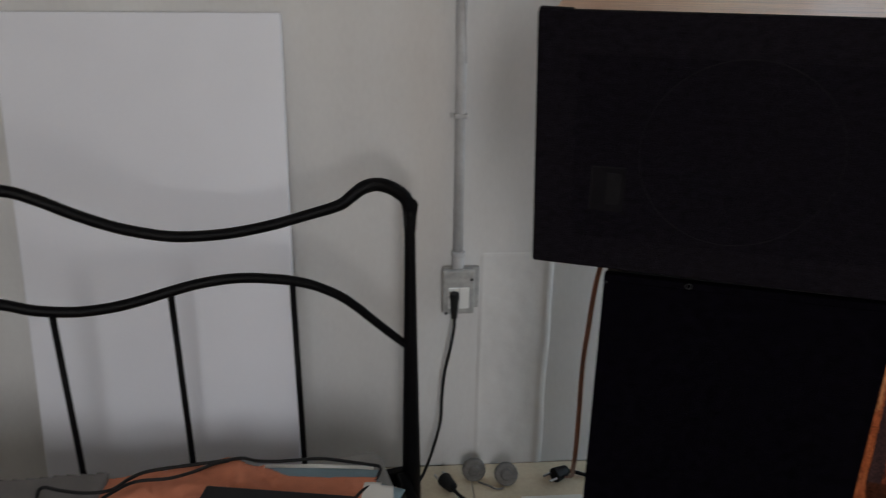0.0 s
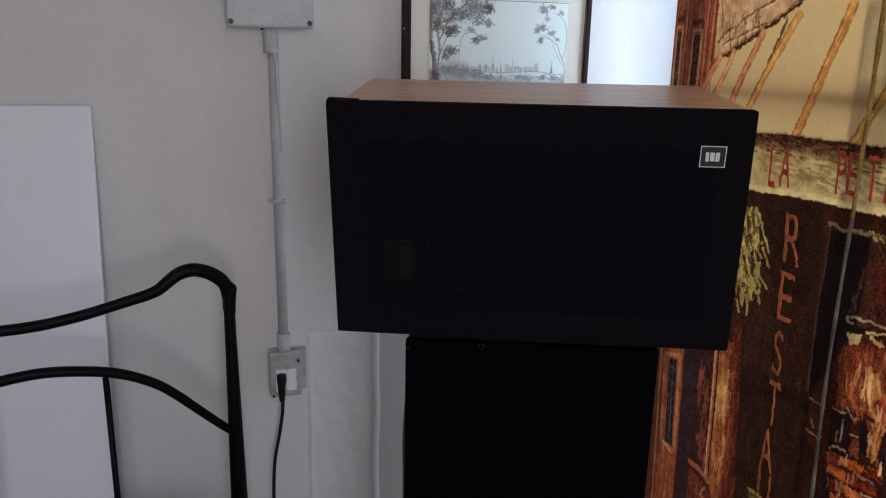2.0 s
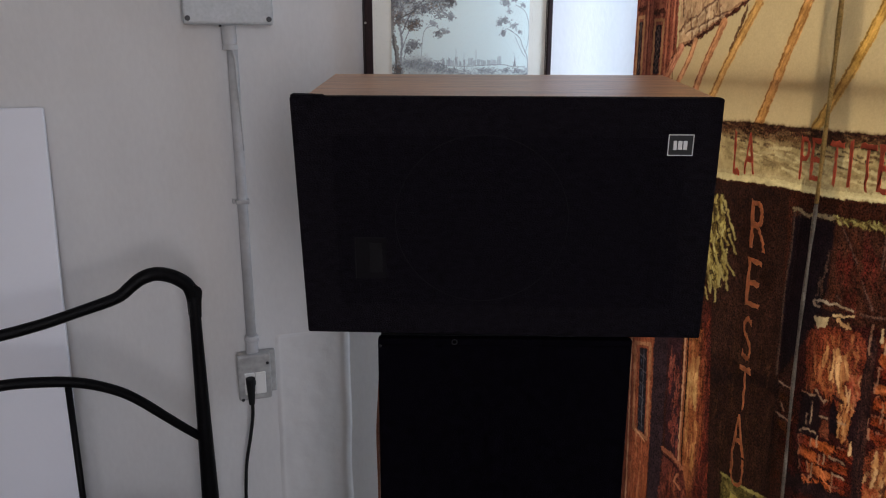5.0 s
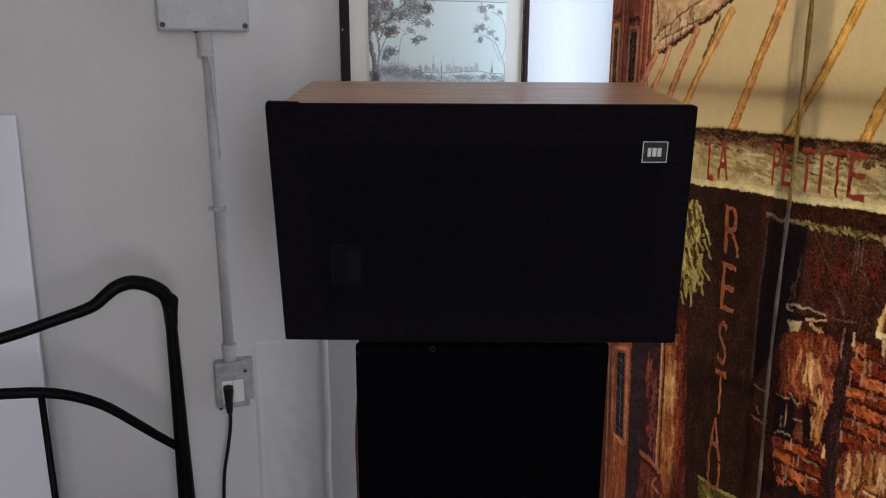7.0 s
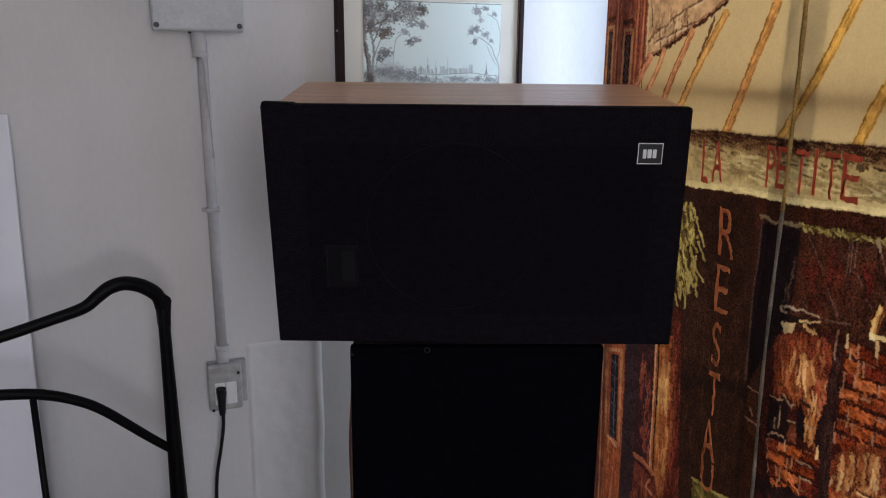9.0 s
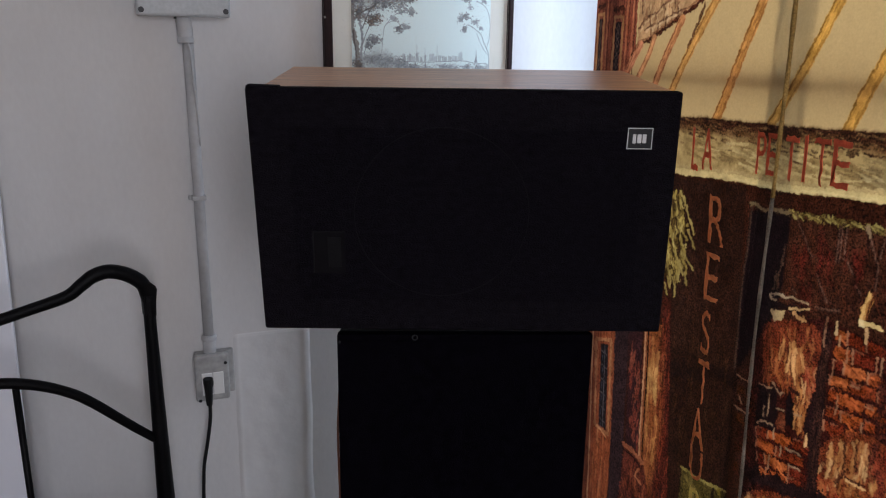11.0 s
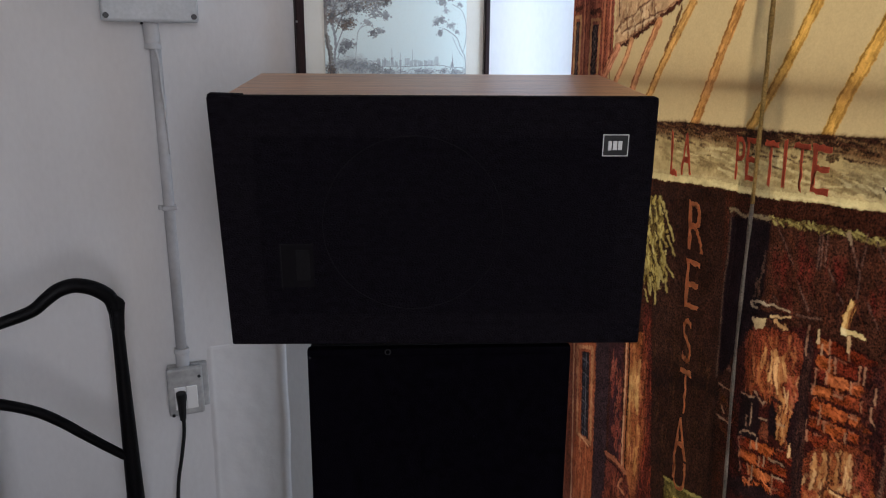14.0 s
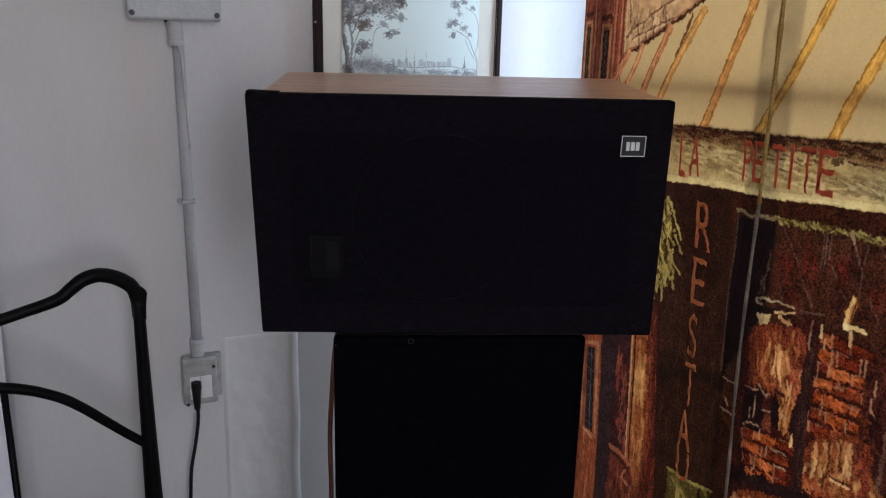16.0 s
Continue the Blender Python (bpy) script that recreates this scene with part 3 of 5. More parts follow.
    for pts, w, col in stripes:
        c.stroke(pts, w, col, 0.14, 0.45)
        c.stroke([(p[0] - w * 0.42, p[1]) for p in pts], w * 0.16, tuple(int(k * 0.62) for k in col), 0.9, 0.4, 0.75)
        c.stroke([(p[0] + w * 0.40, p[1]) for p in pts], w * 0.14, tuple(int(k * 0.75) for k in col), 0.9, 0.4, 0.6)
        for _ in range(26):
            s = r.uniform(0, len(pts) - 1.01)
            k, f = int(s), s - int(s)
            p = [pts[k][q] * (1 - f) + pts[k + 1][q] * f for q in (0, 1)]
            o = w * r.uniform(-0.38, 0.38)
            dx, dy = (pts[k + 1][q] - pts[k][q] for q in (0, 1))
            h = math.hypot(dx, dy)
            g, lift = r.uniform(0.010, 0.026), r.choice((0.80, 0.88, 1.08, 1.15))
            c.stroke([(p[0] + o, p[1]), (p[0] + o + dx / h * g, p[1] + dy / h * g)], 0.0026, tuple(min(255, int(q * lift)) for q in col), 0.6, 0.3, 0.6)
    c.stroke([(0.6360, 1.3900), (0.6250, 1.3650), (0.6120, 1.3400), (0.5990, 1.3160)], 0.006, (92, 60, 36), 0.8, 0.4, 0.9)
    # sign board under the canopy
    top = [(0.4880, 1.1820), (0.5970, 1.1860), (0.6610, 1.1910), (0.7360, 1.1910), (0.7900, 1.1920), (0.8530, 1.1930), (0.9210, 1.1960), (0.9730, 1.1990), (1.0210, 1.2000), (1.0800, 1.2040), (1.1360, 1.2060)]
    low = [(1.1520, 1.1140), (1.0950, 1.1100), (1.0360, 1.1050), (0.9880, 1.1020), (0.9360, 1.0980), (0.8560, 1.0900), (0.8040, 1.0900), (0.7490, 1.0890), (0.6090, 1.0800), (0.4990, 1.0720)]
    c.poly(top + low, (162, 140, 92), 0.002, 0.35)
    sag = [0.022, 0.024, 0.026, 0.028, 0.030, 0.026, 0.020, 0.024, 0.030, 0.034, 0.034]
    c.poly(top + [(p[0], p[1] - s) for p, s in zip(top, sag)][::-1], (96, 70, 44), 0.0025, 0.5, 0.9, soft=0.012)
    c.poly(top + [(p[0], p[1] - 0.55 * s) for p, s in zip(top, sag)][::-1], (66, 44, 30), 0.002, 0.5, 1.0, soft=0.006)
    c.stroke([(p[0], p[1] - 0.003) for p in top], 0.007, (52, 34, 24), 0.25, 0.4)
    for k in range(420):
        s = r.uniform(0, len(top) - 1.01)
        i, f = int(s), s - int(s)
        u, v = (top[i][q] * (1 - f) + top[i + 1][q] * f for q in (0, 1))
        d = abs(r.normal(0, 0.020))
        g = r.uniform(0.006, 0.020)
        c.stroke([(u, v - d - 0.002), (u + g, v - d - 0.002 - 0.1 * g)], r.uniform(0.0018, 0.0045), ((60, 40, 28), (92, 68, 44), (124, 100, 66), (46, 30, 22))[r.integers(4)], 0.8, 0.4, 0.7)
    c.flecks([(0.6130, 1.1210), (1.0640, 1.1530)], 150, 0.04, 0.004, [(136, 116, 74), (180, 160, 110), (124, 104, 64), (192, 172, 120)], (1, -0.08), 0.12, 0.55)
    c.flecks([(0.9880, 1.1660), (1.0860, 1.1250)], 70, 0.05, 0.004, [(118, 102, 66), (172, 156, 112), (142, 126, 86)], (1, -0.20), 0.15, 0.6)
    c.poly([(1.1520, 1.1130), (1.0960, 1.1090), (1.0360, 1.1040), (0.9880, 1.1010), (0.9360, 1.0970), (0.8560, 1.0890), (0.8040, 1.0890), (0.7490, 1.0880), (0.6090, 1.0790), (0.5000, 1.0710), (0.2520, 0.9870), (0.2440, -0.0310), (1.2830, 0.6860)], DARK, 0.002, 0.35)
    c.stroke([(p[0], p[1] + 0.0055) for p in low], 0.011, (192, 172, 118), 0.35, 0.3, 0.9)
    c.stroke([(p[0], p[1] + 0.015) for p in low], 0.006, (178, 158, 108), 0.9, 0.3, 0.5)
    c.stroke([(p[0], p[1] + 0.003) for p in low[2:8]], 0.004, (206, 188, 134), 0.9, 0.2, 0.6)
    c.stroke([(1.0720, 1.1370), (1.0790, 1.1320), (1.0850, 1.1340)], 0.006, (58, 46, 38), 0.6)
    c.stroke([(1.0740, 1.1390), (1.0790, 1.1360)], 0.004, (220, 206, 160), 0.6)
    # lower house door, pillar and wall, in deeper dye
    c.thin = 0.93
    c.poly([(0.1970, 0.6410), (0.4450, 0.7240), (0.4540, 0.5340), (0.4590, 0.2690), (0.4950, 0.1420), (0.2440, -0.0310)], (140, 80, 52), 0.003, 0.35, streak=True)
    worn(((0.3530, 0.6500), (0.4400, 0.6810), (0.4590, 0.2690), (0.3780, 0.2200)), 130, [(168, 100, 62), (118, 62, 42), (184, 124, 84), (146, 82, 52)], 0.05, 0.004, (0.02, -1), 0.05, 0.6)
    c.stroke([(0.3490, 0.6910), (0.3550, 0.5640), (0.3650, 0.4040), (0.3730, 0.2170), (0.3700, 0.1000)], 0.006, (196, 150, 112), 0.4)
    c.stroke([(0.3670, 0.6520), (0.4300, 0.6720), (0.4430, 0.4420), (0.4050, 0.4410), (0.3850, 0.4400), (0.3670, 0.6520)], 0.009, (172, 122, 84), 0.4, 0.5)
    c.poly([(0.3890, 0.6490), (0.4190, 0.6570), (0.4330, 0.4490), (0.4020, 0.4490)], (38, 34, 34), 0.002, 0.5)
    c.stroke([(0.4060, 0.6490), (0.4190, 0.4510)], 0.0030, (104, 104, 100), 0.5, 0.4, 0.8)
    for x, y in ((0.3930, 0.6330), (0.3960, 0.6000), (0.3970, 0.5660), (0.3990, 0.5330), (0.4000, 0.4980), (0.4030, 0.4670)):
        c.stroke([(x, y), (x + 0.0230, y - 0.003)], 0.0028, (98, 98, 94), 0.6, 0.4, 0.8)
        c.stroke([(x + 0.006, y - 0.008), (x + 0.006, y - 0.022)], 0.0030, (68, 78, 88), 0.6, 0.4, 0.8)
    c.stroke([(0.3970, 0.4430), (0.4350, 0.4320)], 0.006, (196, 140, 98), 0.5)
    c.poly([(0.4410, 0.7220), (0.4900, 0.7310), (0.4990, 0.5260), (0.5080, 0.2980), (0.4640, 0.2710)], (56, 44, 42), 0.003, 0.4)
    c.poly([(0.4900, 0.7310), (0.5350, 0.7410), (0.5560, 0.4570), (0.5110, 0.4530)], (60, 40, 38), 0.003, 0.4)
    worn(((0.5020, 0.6960), (0.5370, 0.7030), (0.5510, 0.4820), (0.5150, 0.5060)), 80, [(130, 68, 52), (106, 56, 44), (44, 30, 30), (150, 90, 68), (70, 46, 44)], 0.030, 0.0045, (0.02, -1), 0.15, 0.75)
    c.poly([(0.5400, 0.7550), (0.6130, 0.7720), (0.6310, 0.5870), (0.6130, 0.3610), (0.5540, 0.3260), (0.5600, 0.4730)], (142, 88, 54), 0.003, 0.5, streak=True)
    c.poly([(0.5940, 0.8220), (0.6240, 0.8190), (0.6680, 0.3940), (0.5980, 0.3520), (0.6230, 0.5580)], (84, 44, 34), 0.008, 0.5, 0.9, soft=0.02, streak=True)
    worn(((0.5580, 0.7360), (0.6060, 0.7530), (0.6220, 0.5310), (0.5760, 0.4810)), 120, [(196, 140, 82), (166, 104, 62), (116, 64, 44), (150, 86, 54)], 0.045, 0.0045, (0.02, -1), 0.08, 0.65)
    worn(((0.5660, 0.6960), (0.5960, 0.7070), (0.5950, 0.6090), (0.5700, 0.5990)), 26, [(206, 158, 96), (188, 134, 80)], 0.04, 0.006, (0.02, -1), 0.06, 0.6)
    worn(((0.5930, 0.7980), (0.6220, 0.8070), (0.6650, 0.4220), (0.6140, 0.3920)), 80, [(120, 58, 42), (66, 36, 30), (150, 76, 52), (52, 32, 26)], 0.04, 0.005, (0.02, -1), 0.08, 0.55)
    c.stroke([(0.5450, 0.7440), (0.5520, 0.6310), (0.5550, 0.5250), (0.5590, 0.4500)], 0.0048, (188, 140, 104), 0.5)
    c.stroke([(0.5540, 0.7480), (0.5620, 0.6350), (0.5650, 0.5300), (0.5700, 0.4370)], 0.0042, (30, 20, 20), 0.5)
    c.poly([(0.5070, 0.4430), (0.5760, 0.4370), (0.6090, 0.3590), (0.4990, 0.2930)], (96, 54, 42), 0.004, 0.5)
    worn(((0.5180, 0.4230), (0.5740, 0.4250), (0.5970, 0.3550), (0.5120, 0.3030)), 60, [(164, 100, 68), (64, 38, 34), (140, 80, 56), (40, 28, 28)], 0.030, 0.0045, (0.2, -1), 0.25, 0.75)
    c.stroke([(0.5050, 0.4500), (0.5330, 0.4500), (0.5700, 0.4390)], 0.012, (158, 100, 70), 0.4)
    c.stroke([(0.5030, 0.4380), (0.5320, 0.4370), (0.5650, 0.4280)], 0.004, (36, 24, 24), 0.5)
    c.stroke([(0.5620, 0.4180), (0.5510, 0.3960), (0.5730, 0.3880)], 0.006, (170, 112, 78), 0.6)
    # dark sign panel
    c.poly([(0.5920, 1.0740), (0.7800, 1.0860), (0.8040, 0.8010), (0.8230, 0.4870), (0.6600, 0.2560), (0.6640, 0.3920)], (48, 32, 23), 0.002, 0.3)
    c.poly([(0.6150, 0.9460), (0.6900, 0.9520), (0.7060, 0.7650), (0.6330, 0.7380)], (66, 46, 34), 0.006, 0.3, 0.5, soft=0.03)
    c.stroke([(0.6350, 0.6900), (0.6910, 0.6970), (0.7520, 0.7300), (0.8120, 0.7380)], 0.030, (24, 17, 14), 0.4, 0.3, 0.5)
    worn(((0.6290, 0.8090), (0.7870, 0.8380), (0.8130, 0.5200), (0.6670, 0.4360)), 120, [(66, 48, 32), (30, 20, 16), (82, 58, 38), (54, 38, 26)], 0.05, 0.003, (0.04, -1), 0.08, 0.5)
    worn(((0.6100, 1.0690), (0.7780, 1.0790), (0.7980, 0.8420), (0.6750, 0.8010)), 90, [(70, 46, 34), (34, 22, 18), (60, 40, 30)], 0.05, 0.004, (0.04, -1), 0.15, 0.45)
    # shrub
    worn(((0.5780, 1.0410), (0.6230, 1.0480), (0.6540, 0.8980), (0.5790, 0.8660)), 190, [(156, 138, 74), (118, 102, 52), (190, 172, 106), (74, 60, 34), (176, 156, 86)], 0.022, 0.0055, (0.25, -1), 0.25, 0.9)
    worn(((0.5920, 1.0430), (0.6270, 1.0380), (0.6560, 0.9330), (0.6090, 0.9210)), 26, [(44, 32, 22), (58, 44, 28)], 0.018, 0.004, (0.3, -1), 0.25, 0.9)
    for pts in ([(0.6350, 1.0260), (0.6530, 0.9930), (0.6650, 0.9750)], [(0.6480, 0.9760), (0.6590, 0.9630), (0.6710, 0.9480)], [(0.6400, 0.9290), (0.6580, 0.9160), (0.6710, 0.9050)], [(0.6280, 0.9140), (0.6440, 0.8900)], [(0.6510, 0.8920), (0.6580, 0.8720)], [(0.6140, 0.8760), (0.6260, 0.8530), (0.6270, 0.8370)], [(0.6000, 0.8720), (0.6100, 0.8510)], [(0.6160, 1.0470), (0.6350, 1.0260)], [(0.5910, 0.8570), (0.6040, 0.8350)]):
        c.stroke(pts, 0.0058, (166, 148, 88), 0.7, 0.4, 0.9)
    # doorway and dark inside
    c.thin = 0.90
    c.poly([(0.7900, 1.0540), (0.8220, 1.0520), (0.9190, 1.0610), (0.9930, 1.0660), (1.1020, 1.0700), (1.1590, 1.0720), (1.2830, 0.6860), (1.1420, 0.6790), (0.8340, 0.5200), (0.8040, 0.8440)], (66, 42, 30), 0.003, 0.5)
    c.poly([(0.7970, 1.0460), (0.8870, 1.0570), (0.8880, 0.9890), (0.8880, 0.9310), (0.8710, 0.8660), (0.8090, 0.7590), (0.7980, 0.8840)], (32, 23, 22), 0.004, 0.4, soft=0.006)
    c.stroke([(0.7990, 1.0560), (0.8000, 0.9880), (0.7970, 0.9050), (0.8020, 0.8220), (0.8030, 0.7570)], 0.0038, (86, 72, 58), 0.6, 0.5, 0.7)
    c.stroke([(0.8110, 1.0480), (0.8110, 0.9810), (0.8080, 0.8980)], 0.0028, (60, 48, 40), 0.6, 0.5, 0.6)
    c.stroke([(0.7960, 1.0580), (0.8090, 1.0570), (0.8220, 1.0530), (0.8570, 1.0580), (0.8870, 1.0590)], 0.0060, (142, 126, 90), 0.7, 0.5, 0.9)
    fringe = [(0.8860, 1.0610), (0.9190, 1.0630), (0.9410, 1.0640), (0.9680, 1.0660), (0.9930, 1.0670), (1.0230, 1.0690), (1.0510, 1.0680), (1.0780, 1.0690), (1.1020, 1.0710), (1.1590, 1.0730)]
    c.stroke(fringe, 0.0070, (128, 114, 66), 0.9, 0.5)
    for _ in range(120):
        s = r.uniform(0, len(fringe) - 1.01)
        i, f = int(s), s - int(s)
        u, v = (fringe[i][q] * (1 - f) + fringe[i + 1][q] * f for q in (0, 1))
        c.stroke([(u, v + r.normal(0, 0.003)), (u + r.uniform(0.004, 0.014), v + r.normal(-0.003, 0.004))], r.uniform(0.002, 0.0045), ((182, 168, 100), (112, 98, 54), (150, 134, 76), (84, 66, 40))[r.integers(4)], 0.7, 0.4, 0.8)
    worn(((0.8980, 1.0480), (1.0960, 1.0640), (1.1130, 0.9640), (0.9040, 0.9170)), 190, [(88, 54, 38), (50, 31, 24), (104, 62, 44), (72, 47, 33), (40, 27, 21)], 0.035, 0.005, (0.3, -1), 0.3, 0.5)
    for (x, y), w, h, al in (((0.9160, 0.9990), 0.014, 0.016, 0.55), ((0.9620, 1.0210), 0.014, 0.038, 0.7), ((1.0150, 1.0210), 0.014, 0.014, 0.45), ((1.0850, 0.9970), 0.012, 0.014, 0.35), ((0.9350, 0.9540), 0.010, 0.020, 0.3)):
        worn(((x - w, y + h), (x + w, y + h), (x + w, y - h), (x - w, y - h)), 26, [(116, 48, 40), (98, 42, 34), (84, 40, 32)], 0.03, 0.005, (0.2, -1), 0.2, 0.4 * al)
    LINE = (110, 86, 70)
    for pts in ([(0.8970, 1.0600), (0.9170, 1.0320), (0.9400, 1.0010)], [(0.9530, 0.9780), (0.9650, 0.9580), (0.9800, 0.9390)], [(0.9830, 1.0600), (0.9840, 1.0350), (0.9840, 1.0060)], [(0.9880, 1.0610), (0.9890, 1.0320), (0.9900, 1.0060)], [(0.9950, 1.0590), (0.9950, 1.0330), (0.9970, 1.0110)], [(1.0270, 1.0670), (1.0340, 1.0570), (1.0430, 1.0360), (1.0540, 1.0190)], [(1.0580, 1.0740), (1.0570, 1.0520), (1.0560, 1.0290)], [(1.0540, 1.0190), (1.0560, 1.0010), (1.0570, 0.9820)], [(1.0730, 1.0660), (1.0890, 1.0450), (1.1010, 1.0240), (1.1130, 1.0030)], [(1.0050, 1.0090), (1.0150, 0.9940)], [(1.0240, 0.9780), (1.0350, 0.9680)], [(1.0740, 0.9800), (1.0840, 0.9630), (1.0940, 0.9490)], [(0.9100, 0.9410), (0.9190, 0.9350)]):
        c.stroke(pts, 0.0026, LINE, 0.8, 0.4, 0.7)
    c.stroke([(1.0270, 1.0670), (1.0340, 1.0570)], 0.006, (150, 128, 96), 0.8, 0.4, 0.8)
    c.stroke([(0.8820, 1.0030), (0.8810, 0.9780), (0.8800, 0.9660), (0.8720, 0.9510), (0.8680, 0.9260)], 0.0050, (100, 80, 62), 0.9, 0.5, 0.8)
    c.stroke([(0.8760, 0.9530), (0.8780, 0.9290)], 0.005, (96, 72, 52), 0.8, 0.5, 0.8)
    # brick wall, courses falling towards the near side
    c.poly([(0.8610, 0.8630), (0.9850, 0.9160), (1.0480, 0.9080), (1.0910, 0.9060), (1.1260, 0.8850), (1.1460, 0.6810), (0.8510, 0.5300), (0.8330, 0.7690)], (58, 30, 24), 0.004, 0.4)
    tones = ((140, 70, 42), (116, 54, 36), (158, 84, 48), (102, 46, 33), (130, 64, 40), (170, 96, 56))

    def course(p, q, h, n, shift, dim=1.0):
        """One course between two ends of its upper edge, of n bricks."""
        p, q = np.array(p), np.array(q)
        cut = [0.0] + [(k + shift + r.uniform(-0.12, 0.12)) / n for k in range(n) if 0.05 < (k + shift) / n < 0.95] + [1.0]
        for s, e in zip(cut, cut[1:]):
            a, b = p + (q - p) * s, p + (q - p) * e
            j = r.normal(0, 0.0014, 8)
            k = [(a[0] + 0.003 + j[0], a[1] - 0.003 + j[1]), (b[0] - 0.002 + j[2], b[1] - 0.003 + j[3]), (b[0] - 0.002 + j[4], b[1] - h + 0.003 + j[5]), (a[0] + 0.003 + j[6], a[1] - h + 0.003 + j[7])]
            col = tones[r.integers(6)]
            c.poly(k, tuple(int(z * dim) for z in col), 0.003, 0.5)
            worn(k, 10, [tuple(min(255, int(z * f * dim)) for z in col) for f in (0.6, 0.8, 1.2, 1.4)] + [(84, 40, 32)], 0.022, 0.004, (1, -0.28), 0.25, 0.6)
            if r.random() < 0.55:
                c.stroke([k[0], (0.5 * (k[0][0] + k[1][0]), 0.5 * (k[0][1] + k[1][1]) + j[0])], 0.0030, (int(156 * dim), int(104 * dim), int(76 * dim)), 0.9, 0.4, 0.65)
            if r.random() < 0.5:
                c.stroke([k[0], k[3]], 0.0036, (int(178 * dim), int(128 * dim), int(94 * dim)), 0.8, 0.4, 0.7)

    for k, (a, b, n, sh) in enumerate((((0.9990, 0.9090), (1.0770, 0.9080), 2, 0.5), ((1.0000, 0.8840), (1.0860, 0.8870), 2, 0.8), ((1.0020, 0.8600), (1.0930, 0.8650), 2, 0.35), ((1.0030, 0.8340), (1.0980, 0.8430), 2, 0.75), ((1.0030, 0.8100), (1.0910, 0.8180), 2, 0.4), ((1.0030, 0.7830), (1.0910, 0.7930), 2, 0.6), ((1.0030, 0.7570), (1.0890, 0.7700), 3, 0.4))):
        course(a, b, 0.0235, n, sh)
    for a, b, n, sh in (((0.8670, 0.6810), (0.9810, 0.7030), 2, 0.55), ((0.8710, 0.6560), (0.9820, 0.6770), 2, 0.9), ((0.8790, 0.6340), (0.9830, 0.6550), 2, 0.4), ((0.8880, 0.6120), (0.9840, 0.6330), 2, 0.3)):
        course(a, b, 0.0220, n, sh)
    for a, b in (((0.8190, 0.6830), (0.8580, 0.6880)), ((0.8200, 0.6540), (0.8590, 0.6600)), ((0.8210, 0.6250), (0.8600, 0.6310)), ((0.8120, 0.7340), (0.8540, 0.7380)), ((0.8160, 0.7090), (0.8550, 0.7130)), ((0.8260, 0.5860), (0.8630, 0.5920))):
        course(a, b, 0.022, 1, 0.5, 0.42)
    worn(((1.0800, 0.9020), (1.1280, 0.9030), (1.1450, 0.7010), (1.0930, 0.7830)), 150, [(72, 44, 34), (46, 28, 24), (96, 56, 42), (38, 24, 22)], 0.03, 0.006, (0.3, -1), 0.4, 0.6)
    for pts in ([(1.0860, 0.8890), (1.0870, 0.8640)], [(1.1070, 0.8650), (1.1070, 0.8430)], [(1.1040, 0.8360), (1.1040, 0.8200)], [(1.1040, 0.8200), (1.1120, 0.8130)], [(1.0710, 0.7800), (1.0710, 0.7610)], [(1.0280, 0.8830), (1.0290, 0.8600)], [(1.0080, 0.8550), (1.0080, 0.8290)], [(1.0230, 0.8030), (1.0240, 0.7730)], [(1.0020, 0.7730), (1.0020, 0.7550)], [(1.0430, 0.8300), (1.0560, 0.8300)], [(1.0700, 0.8080), (1.0830, 0.8090)]):
        c.stroke(pts, 0.0036, (178, 134, 100), 0.8, 0.4, 0.7)
    # worn plaster over the bricks
    PLD = [(150, 84, 52), (124, 64, 44), (166, 100, 58), (96, 50, 38), (72, 40, 32), (142, 74, 48), (182, 122, 74)]
    PL = [(176, 112, 64), (150, 84, 50), (204, 150, 92), (118, 60, 42), (84, 46, 34), (190, 128, 76), (138, 70, 46)]
    c.poly([(0.8630, 0.8680), (0.9030, 0.8850), (0.9660, 0.8960), (0.9820, 0.8750), (0.9830, 0.8090), (0.9860, 0.7310), (0.9660, 0.7100), (0.9470, 0.7540), (0.9250, 0.7730), (0.8720, 0.7650), (0.8620, 0.8220)], (112, 58, 40), 0.005, 0.6, streak=True)
    worn(((0.8640, 0.8640), (0.9750, 0.8950), (0.9790, 0.8070), (0.8690, 0.7720)), 210, PLD, 0.030, 0.0042, (0.15, -1), 0.25, 0.65)
    worn(((0.9040, 0.8510), (0.9450, 0.8660), (0.9450, 0.8170), (0.9210, 0.8030)), 44, [(222, 168, 108), (206, 148, 90), (180, 118, 70), (96, 54, 40)], 0.030, 0.0042, (0.15, -1), 0.2, 0.9)
    worn(((0.9410, 0.7960), (0.9710, 0.8140), (0.9770, 0.7270), (0.9490, 0.7390)), 50, [(214, 156, 96), (186, 122, 70), (226, 176, 120), (104, 58, 42)], 0.030, 0.0042, (0.05, -1), 0.15, 0.9)
    worn(((0.9560, 0.8250), (0.9790, 0.8360), (0.9810, 0.7930), (0.9680, 0.7870)), 20, [(180, 98, 66), (150, 70, 50), (206, 150, 104)], 0.02, 0.004, (0.2, -1), 0.3, 0.8)
    c.poly([(0.8640, 0.7490), (0.9070, 0.7610), (0.9150, 0.6850), (0.8650, 0.6780)], (34, 23, 21), 0.004, 0.4)
    c.poly([(0.9300, 0.7520), (0.9340, 0.7720), (0.9440, 0.7590), (0.9490, 0.7140), (0.9340, 0.7110)], (30, 21, 20), 0.003, 0.4)
    c.stroke([(0.9340, 0.7770), (0.9510, 0.7740)], 0.006, (52, 32, 26), 0.6)
    c.poly([(0.9750, 0.7860), (0.9850, 0.7940), (0.9920, 0.7220), (0.9720, 0.7150)], (40, 26, 24), 0.004, 0.4)
